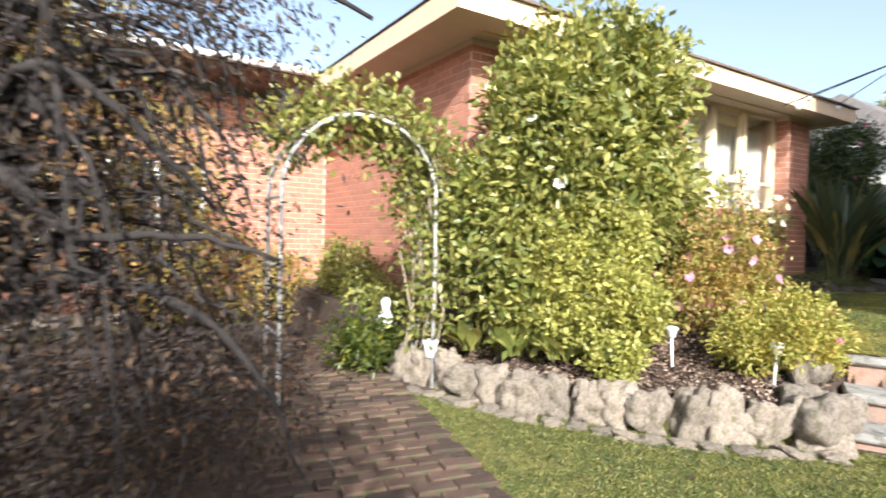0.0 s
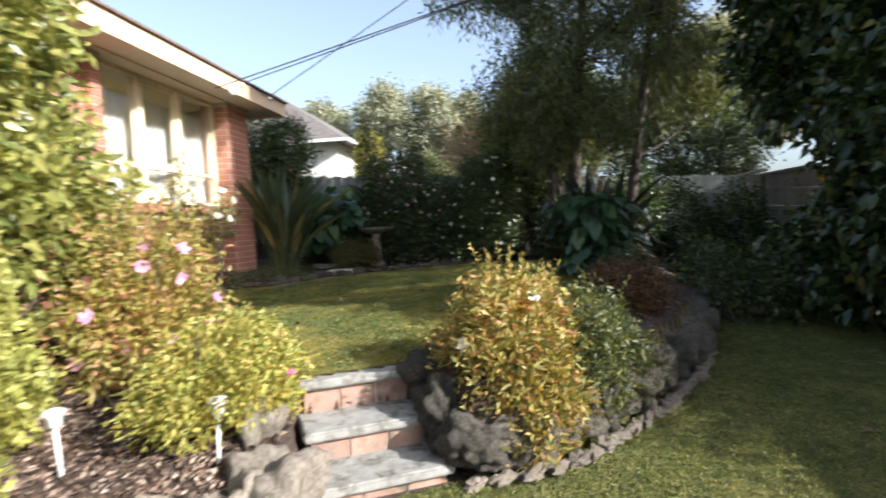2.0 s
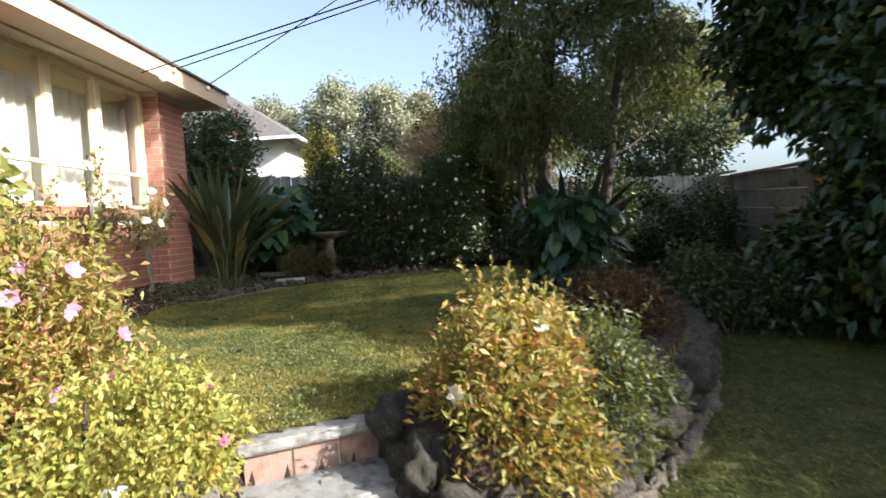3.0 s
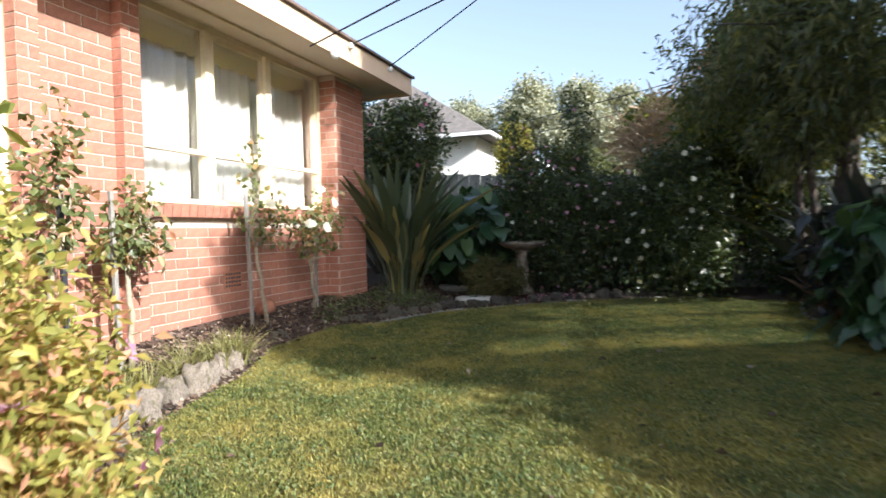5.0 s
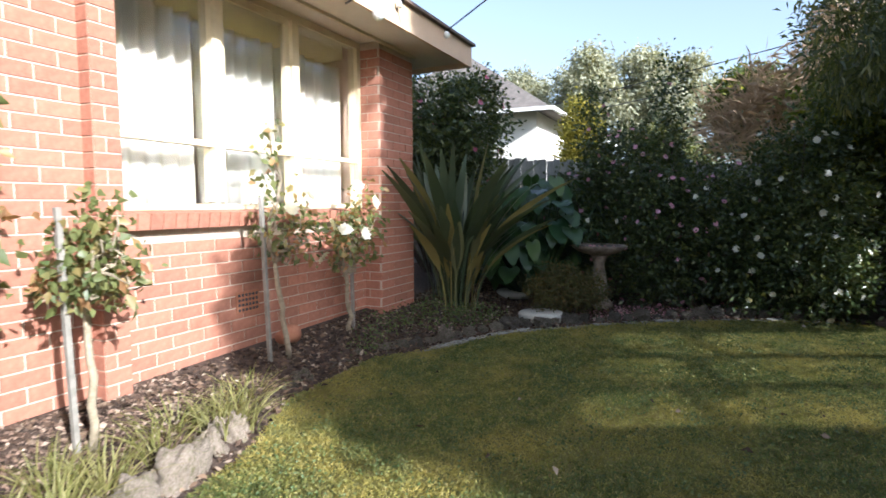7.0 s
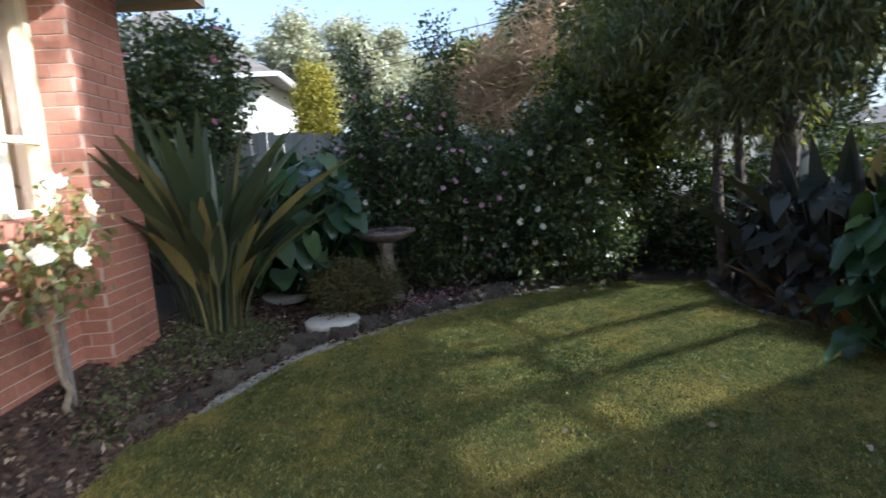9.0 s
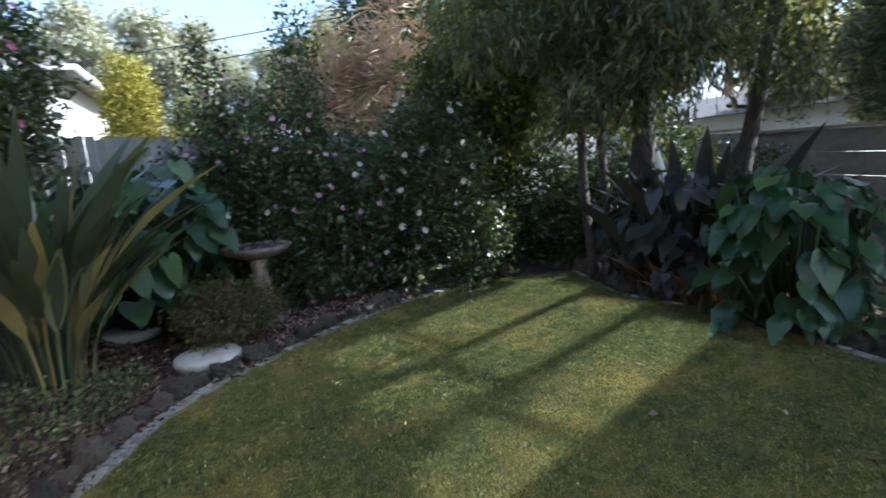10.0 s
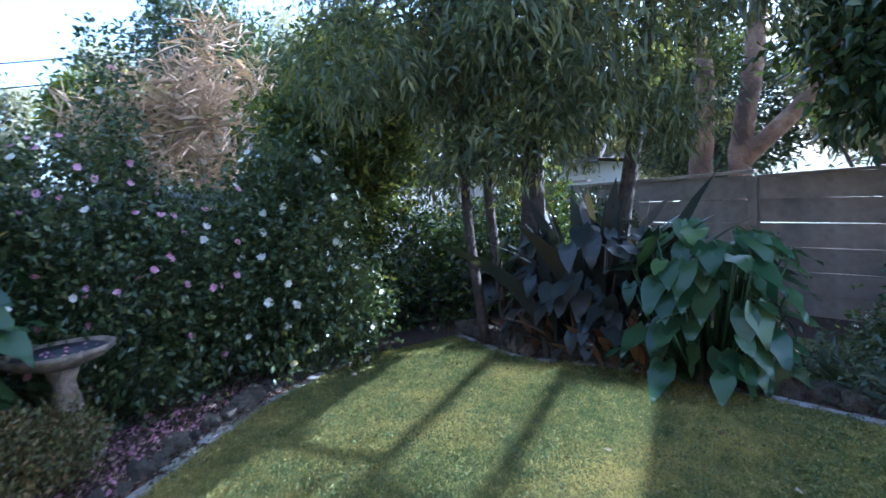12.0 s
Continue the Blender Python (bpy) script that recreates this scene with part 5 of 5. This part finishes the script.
# ---- the rose arch over the brick path ----
arch = thing("garden_arch", (1.8, 4.05, 0.25), "rounded grey pipe arch overgrown with a climbing vine", "garden arch")
for _dy in (0.0, 0.35):
    _pts = [(1.15, 4.0 + _dy, 0.15), (1.15, 4.0 + _dy, 1.75)] + [(1.8 - 0.65 * math.cos(a), 4.0 + _dy, 1.75 + 0.62 * math.sin(a)) for a in np.linspace(0.2, math.pi - 0.2, 12)] + [(2.45, 4.0 + _dy, 1.75), (2.45, 4.0 + _dy, 0.15)]
    part("hoop", Geo().tube(_pts, 0.017, 8).mesh("hoop", PIPE, True), arch, "grey pipe hoop")
for _z in (0.7, 1.2, 1.7):
    for _x in (1.15, 2.45):
        part("rung", Geo().tube([(_x, 4.0, _z), (_x, 4.35, _z)], 0.012, 6).mesh("rung", PIPE), arch)
vine = thing("climbing_vine", (2.45, 4.2, 0.35), "climbing vine with twisted stems and yellow-green leaves over the arch", "vine")
for _i in range(14):
    _g = Geo()
    _o = RNG.normal(size=2) * 0.07
    _w = RNG.uniform(0.5, 3.0)
    _n = int(RNG.integers(6, 16))
    _full = [(2.45, 0.3), (2.45, 0.8), (2.45, 1.3), (2.45, 1.75)] + [(1.8 + 0.68 * math.cos(a), 1.75 + 0.66 * math.sin(a)) for a in np.linspace(0.3, 2.7, 10)]
    _g.tube([(x + _o[0] + 0.035 * math.sin(i * _w), 4.17 + _o[1] + 0.06 * math.cos(i * _w * 1.3), z) for i, (x, z) in enumerate(_full[:max(_n, 5)])], 0.009, 5)
    part("stem", _g.mesh("stem", CANE), vine)
_vb = [(2.5, 4.2, 1.75, 0.3, 0.3, 0.35), (2.2, 4.2, 2.25, 0.35, 0.3, 0.25), (1.75, 4.2, 2.42, 0.4, 0.3, 0.22), (2.55, 4.15, 1.3, 0.2, 0.25, 0.3), (1.35, 4.2, 2.25, 0.25, 0.25, 0.2), (2.7, 4.3, 2.0, 0.35, 0.3, 0.3), (2.5, 4.15, 0.85, 0.14, 0.2, 0.4)]
part("leaves", tri_mesh("leaves", *foliage(_vb, 760, 7, 0.08, 0.042, spread=0.09), LEAF_CAMELLIA), vine, kind="stuff")

# ---- weeping plum beside the path ----
_wb = [(-0.15, 2.55, 2.1, 0.95, 0.75, 0.6), (-0.55, 2.3, 1.3, 0.7, 0.6, 0.75), (0.25, 2.6, 1.3, 0.5, 0.5, 0.8), (0.45, 2.7, 0.7, 0.5, 0.5, 0.5), (-0.5, 2.6, 0.6, 0.9, 0.6, 0.5), (0.2, 2.8, 2.5, 0.8, 0.6, 0.35)]
weeper = thing("weeping_plum", (-0.35, 2.7, 0.0), "weeping small tree with dark arching branches and sparse russet leaves", "tree")
_g = Geo()
_g.tube([(-0.35, 2.7, -0.1), (-0.33, 2.65, 0.8), (-0.4, 2.6, 1.5), (-0.35, 2.6, 2.0)], [0.06, 0.05, 0.045, 0.03], 10)
part("trunk", _g.mesh("trunk", BARK, True), weeper)
for _i in range(110):
    _g = Geo()
    _a = RNG.uniform(0, math.tau)
    _r = RNG.uniform(0.4, 1.15)
    _z = RNG.uniform(0.9, 2.2)
    _d = Vector((math.cos(_a), math.sin(_a) * 0.75, 0))
    _s = Vector((-0.36, 2.62, _z))
    _pts = [_s + _d * _r * u + Vector((0, 0, 0.4 * math.sin(u * 2.6) - 0.8 * u ** 3 * RNG.uniform(0.1, 1.1))) + Vector(RNG.normal(size=3)) * 0.045 for u in np.linspace(0, 1, 8)]
    _g.tube(_pts, [0.02 * (1 - 0.8 * u) + 0.002 for u in np.linspace(0, 1, 8)], 5)
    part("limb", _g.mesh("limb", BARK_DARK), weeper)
_heavy = [[(-0.36, 2.62, 1.75), (-0.19, 2.2, 1.93), (-0.02, 2.1, 1.87), (0.18, 2.1, 1.71), (0.4, 2.2, 1.5)],
          [(-0.36, 2.62, 1.5), (-0.25, 2.2, 1.62), (-0.15, 2.1, 1.48), (-0.03, 2.1, 1.41), (0.14, 2.1, 1.4), (0.29, 2.08, 1.42), (0.44, 2.05, 1.37), (0.62, 2.0, 1.31)],
          [(-0.36, 2.62, 1.9), (-0.1, 2.2, 2.2), (0.25, 2.0, 2.25), (0.6, 1.9, 2.3), (0.85, 1.8, 2.15)], [(-0.36, 2.62, 1.9), (-0.5, 2.2, 2.2), (-0.75, 2.0, 2.05), (-0.95, 1.9, 1.6)],
          [(-0.36, 2.62, 1.2), (0.0, 2.4, 1.25), (0.35, 2.3, 1.1), (0.6, 2.25, 0.8), (0.75, 2.2, 0.4)]]
for _h in _heavy:
    _pts = smoothed(_h, 0.09)
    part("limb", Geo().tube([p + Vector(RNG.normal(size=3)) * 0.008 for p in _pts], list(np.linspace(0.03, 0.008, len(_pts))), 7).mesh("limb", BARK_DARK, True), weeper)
part("crown", tri_mesh("crown", *foliage(_wb, 3000, 8, 0.042, 0.016, spread=0.12, hang=0.8, inner=0.1), LEAF_TWIG_SHADED), weeper, kind="stuff")
# never in view; added behind the start to cast shade on the path
tree("unseen_shade_tree", "unseen leafy tree added on the street side to shade the brick path",
     [[(-2.1, -3.3, -0.1, 0.12), (-2.0, -3.3, 1.6, 0.1), (-1.9, -3.2, 3.4, 0.06)]], BARK,
     clumped([(-1.7, -3.2, 2.7, 0.8, 0.8, 1.3)], 26, 0.4), LEAF_DEEP, 750, 9, 0.09, 0.045, 20)
shrub("border_shrub", "leafy green shrub at the foot of the brick side wall", (2.85, 6.3, 0.5), [(2.85, 6.3, 0.75, 0.3, 0.5, 0.35), (2.9, 7.1, 0.9, 0.3, 0.5, 0.5), (2.8, 5.6, 0.6, 0.25, 0.4, 0.25)], LEAF_CAMELLIA, 700, 8, 0.08, 0.035, 8, spread=0.06)
shrub("border_shrub", "loose shrub with yellowed leaves by the rear wing", (1.7, 8.3, 0.3), [(1.7, 8.3, 0.8, 0.6, 0.4, 0.6), (0.8, 8.4, 0.7, 0.6, 0.35, 0.5), (2.3, 8.0, 0.7, 0.4, 0.4, 0.5)], LEAF_AZALEA, 900, 8, 0.08, 0.035, 8, spread=0.08)
shrub("russet_shrub", "low russet shrub beside the brick path", (-0.9, 3.6, 0.0), [(-0.9, 3.6, 0.5, 0.8, 0.6, 0.5), (-1.8, 4.2, 0.8, 0.9, 0.7, 0.8), (0.2, 3.4, 0.35, 0.4, 0.35, 0.35)], LEAF_TWIG_SHADED, 1500, 8, 0.05, 0.02, 8)
shrub("yellow_shrub", "yellowing shrub behind the weeping tree", (-1.2, 6.0, 0.1), [(-1.0, 6.0, 2.2, 1.3, 0.8, 1.2), (0.6, 7.0, 1.8, 0.7, 0.6, 1.2), (-2.6, 6.0, 2.0, 1.2, 0.8, 1.5), (-0.6, 4.8, 3.0, 0.8, 0.5, 0.45)], LEAF_AZALEA, 3000, 8, 0.08, 0.035, 8, spread=0.1)

# ---- fixtures on the house, and cables ----
spot_lamp = thing("flood_lamp", (8.8, 4.2, 3.52), "small white flood lamp under the fascia", "lamp")
part("bracket", Geo().box((8.77, 4.2, 3.54), (8.83, 4.238, 3.6)).mesh("bracket", WHITE), spot_lamp)
part("head", Geo().lathe([(0.03, 0), (0.05, 0.03), (0.05, 0.07), (0.02, 0.09)], 14, (8.8, 4.19, 3.46)).mesh("head", WHITE, True), spot_lamp)
air_vent = thing("air_vent", (8.05, 4.89, 1.3), "terracotta air vent brick with dark plates for small holes", "air vent")
part("frame", Geo().box((7.94, 4.885, 1.24), (8.16, 4.896, 1.4)).mesh("frame", VENT), air_vent)
for _i in range(6):
    for _j in range(4):
        # near-black plate on the face stands in for the shade in a hole
        part("slot", Geo().box((7.955 + _i * 0.034, 4.882, 1.255 + _j * 0.036), (7.975 + _i * 0.034, 4.8845, 1.275 + _j * 0.036)).mesh("slot", STAKE_DARK), air_vent)


def cable(a, b, sag, r=0.008, label="black overhead service cable"):
    pts = [Vector(a).lerp(Vector(b), u) - Vector((0, 0, sag * 4 * u * (1 - u))) for u in np.linspace(0, 1, 22)]
    return tagged(new("overhead_cable", Geo().tube(pts, r, 5).mesh("overhead_cable", CABLE)), label, "cable", "overhead cables")


cable((8.42, 4.23, 3.47), (2.7, -13.0, 5.4), 0.05)
cable((9.15, 4.23, 3.7), (5.7, -13.0, 6.8), 0.05)
cable((10.08, 4.23, 3.72), (10.9, -9.8, 12.1), 0.05)
cable((20.0, 6.5, 4.6), (18.0, -16.0, 9.0), 0.4, 0.012)
cable((21.0, 4.5, 4.7), (22.0, -14.0, 9.0), 0.4, 0.012)
for _x, _z in ((9.15, 3.7), (10.08, 3.7)):
    tagged(new("insulator", Geo().lathe([(0.015, 0), (0.03, 0.01), (0.03, 0.04), (0.02, 0.06)], 12, (_x, 4.21, _z - 0.04)).mesh("insulator", WHITE, True)), "small white cable insulator on the fascia", "insulator", "cable insulators")

# ---- lawn blades, mulch and fallen petals ----
def scatter(poly, n, keep=None):
    p = np.array(poly)
    x, y = RNG.uniform(p[:, 0].min(), p[:, 0].max(), n * 3), RNG.uniform(p[:, 1].min(), p[:, 1].max(), n * 3)
    ok = inside(poly, x, y)
    if keep is not None:
        ok &= keep(x, y)
    x, y = x[ok][:n], y[ok][:n]
    return np.stack([x, y, land(x, y)], 1)


def strew(name, label, points, mat, length, width, upright, category, lift=0.0, fold=0.25, droop=0.15):
    n = len(points)
    way = RNG.normal(size=(n, 3)) * [1, 1, 0.15] + [0, 0, upright]
    s = RNG.uniform(0.6, 1.3, n)
    v, f = leaf_arrays(points + [0, 0, lift], way, length * s, width * s, fold, droop)
    return tagged(new(name, tri_mesh(name, v, f, mat)), label, category, kind="stuff")


strew("lawn_grass", "short mown grass blades of the raised lawn", scatter(LAWN_UP, 330000), GRASS, 0.03, 0.005, 0.9, "grass")
strew("lawn_grass", "short mown grass blades of the lower lawn", scatter([(1.5, -1.5), (1.85, 2.2), (2.2, 3.95)] + WALL_LINE[1:] + WALL_LINE_EAST + [(8.5, -3.0), (5.0, -3.2)], 200000, lambda x, y: inside(LAWN_LOW, x, y)), GRASS_LOW, 0.03, 0.005, 0.9, "grass")
BED = [(4.7, 1.9), (4.95, 2.6), (5.5, 3.35), (6.2, 3.82), (7.1, 4.0), (7.7, 4.22), (8.75, 4.22), (9.48, 3.95), (10.16, 3.6), (10.75, 2.95), (11.3, 2.2), (11.65, 1.5), (11.9, 0.6), (13.1, 0.6), (13.1, 4.8), (2.5, 4.88), (2.5, 4.2), (2.9, 3.0), (3.5, 2.1), (4.0, 1.7)]
strew("clover", "small clover leaves growing through the lawn", np.repeat(scatter(LAWN_UP, 1700), 14, 0) + RNG.normal(size=(23800, 3)) * [0.04, 0.04, 0.003], CLOVER, 0.017, 0.014, 0.25, "clover", 0.016)
strew("bark_mulch", "dark bark mulch and fallen leaves on the beds", scatter(BED, 34000, lambda x, y: ((x - 10.88) ** 2 + (y - 3.46) ** 2 > 0.08) & ((x - 11.95) ** 2 + (y - 4.12) ** 2 > 0.075)), LITTER, 0.05, 0.024, 0.3, "mulch", 0.006)
strew("bark_mulch", "pale pinkish bark chips on the sunny front bed", scatter([(2.55, 4.1), (2.9, 3.05), (3.5, 2.15), (4.0, 1.75), (4.55, 1.95), (4.9, 2.7), (5.4, 3.4), (6.4, 4.05), (7.4, 4.35), (7.4, 4.85), (3.0, 4.85)], 15000), LITTER_PALE, 0.035, 0.018, 0.15, "mulch", 0.012)
strew("bark_mulch", "dark leaf litter under the trees", scatter([(6.0, -0.5), (8.0, -0.5), (11.5, -0.5), (12.0, -1.7), (9.0, -1.5), (6.6, -0.9)], 7000), LITTER, 0.04, 0.02, 0.12, "mulch", 0.006)
strew("fallen_petals", "pale pink petals fallen under the hedge", scatter([(10.9, 3.0), (11.5, 2.1), (11.8, 1.3), (12.2, 1.5), (11.9, 2.9), (11.3, 3.2)], 700), PETAL_PINK, 0.035, 0.028, 0.1, "petals", 0.012)
strew("fallen_leaves", "a few dry leaves lying on the lawns", np.concatenate([scatter(LAWN_UP, 60), scatter(LAWN_LOW, 160)]), LITTER, 0.05, 0.03, 0.2, "leaves", 0.02)

# ---- bricks of the path and the house ----
brick_path = thing("path", (1.4, 2.5, 0.05), "old red and brown brick path with mossy joints", "path", kind="structure")
_pv = []
for _i in range(4):
    bm = bmesh.new()
    bm.from_mesh(Geo().box((-0.113, -0.053, -0.06), (0.113, 0.053, 0.012)).mesh("brick", PAVER))
    for _v in bm.verts:
        _v.co += Vector(RNG.normal(size=3)) * 0.003
    bmesh.ops.bevel(bm, geom=[e for e in bm.edges if all(v.co.z > 0 for v in e.verts)], offset=0.008, segments=1, affect="EDGES")
    _me = bpy.data.meshes.new("brick")
    bm.to_mesh(_me)
    _me.materials.append(PAVER)
    _pv.append(_me)
_dirp = math.atan2(2.0, 0.43)
for _r in range(64):
    for _c in range(7):
        _u, _w = (_r - 18) * 0.118, (_c - 3) * 0.238 + (0.119 if _r % 2 else 0)
        _x = 1.45 + math.cos(_dirp) * _u + math.sin(_dirp) * _w
        _y = 2.6 + math.sin(_dirp) * _u - math.cos(_dirp) * _w
        if inside(PATH, np.array([_x]), np.array([_y]))[0] and 0.2 < _y < 6.6:
            _o = part("brick", _pv[int(RNG.integers(4))], brick_path, place=Vector((_x, _y, ground_z(_x, _y) + 0.012 + 0.004 * RNG.normal())) - brick_path.location)
            _o.rotation_euler = (RNG.normal() * 0.02, RNG.normal() * 0.02, _dirp - math.pi / 2 + RNG.normal() * 0.02)

_brick_meshes, _rest = {}, Geo()
_made = 0


def brick_mesh(length, deep):
    key = (round(length, 3), round(deep, 3))
    if key not in _brick_meshes:
        h, e = 0.0392, 0.002
        _brick_meshes[key] = Geo().add([(-length / 2, 0, -h), (length / 2, 0, -h), (length / 2, 0, h), (-length / 2, 0, h),
                                        (-length / 2 + e, -deep, -h + e), (length / 2 - e, -deep, -h + e), (length / 2 - e, -deep, h - e), (-length / 2 + e, -deep, h - e)],
                                       [(4, 5, 6, 7), (0, 1, 5, 4), (1, 2, 6, 5), (2, 3, 7, 6), (3, 0, 4, 7)]).mesh("brick", BRICK)
    return _brick_meshes[key]


def lay(parent, origin, turn, length, z0, z1, single, phase=0.0):
    """Courses of bricks on a wall face; origin is its left foot, turn its heading; single says which are parts of their own."""
    global _made
    n = 0
    k0 = math.floor(z0 / 0.0857)
    for k in range(k0, math.ceil(z1 / 0.0857)):
        z = (k + 0.5) * 0.0857
        if z - 0.03 < z0 or z + 0.03 > z1:
            continue
        u = -((k % 2) * 0.12 + phase) % 0.24 - 0.24
        while u < length:
            a, b = max(u, 0.0), min(u + 0.232, length)
            u += 0.24
            if b - a < 0.03:
                continue
            m = pose(origin[0], origin[1], 0, 0, 0, turn) @ pose((a + b) / 2, 0.001, z)
            me = brick_mesh(b - a, 0.006)
            if single(m.translation) and _made < 300:
                o = part("brick", me, parent, place=m.translation - parent.location)
                o.rotation_euler = (0, 0, radians(turn))
                _made += 1
            else:
                _rest.add([m @ v.co for v in me.vertices], [tuple(f.vertices) for f in me.polygons])


near = lambda p: 6.2 < p.x < 8.6 and 0.9 < p.z < 3.4
never = lambda p: False
lay(wall_south, (6.33, WALL_Y), 0, 0.58, 0.75, TOP - 0.02, near)
lay(wall_south, (6.91, 4.80), 0, 0.15, 0.75, TOP - 0.02, near, 0.05)
lay(wall_south, (6.91, 4.90), -90, 0.1, 0.75, TOP - 0.02, never)
lay(wall_south, (6.2, 4.80), 0, 0.13, 0.75, TOP - 0.02, near, 0.05)
lay(wall_south, (6.2, 4.90), -90, 0.1, 0.75, TOP - 0.02, never)
lay(wall_south, (7.06, WALL_Y), 0, 2.56, 0.75, 1.86, near)
lay(wall_south, (9.62, 4.705), 0, 0.64, 0.75, TOP - 0.03, never)
lay(wall_south, (9.62, 4.92), -90, 0.215, 0.75, TOP - 0.03, never, 0.04)
lay(wall_south, (3.4, WALL_Y), 0, 0.9, 0.4, TOP - 0.02, never)
lay(wall_south, (4.3, WALL_Y), 0, 1.9, 0.4, 1.86, never)
lay(wall_west, (3.4, 12.0), -90, 7.1, 0.2, TOP - 0.02, never)
lay(wing, (-3.0, 9.2), 0, 6.39, 0.2, 3.6, never)
part("bricks", _rest.mesh("bricks", BRICK), wall_south, kind="stuff")
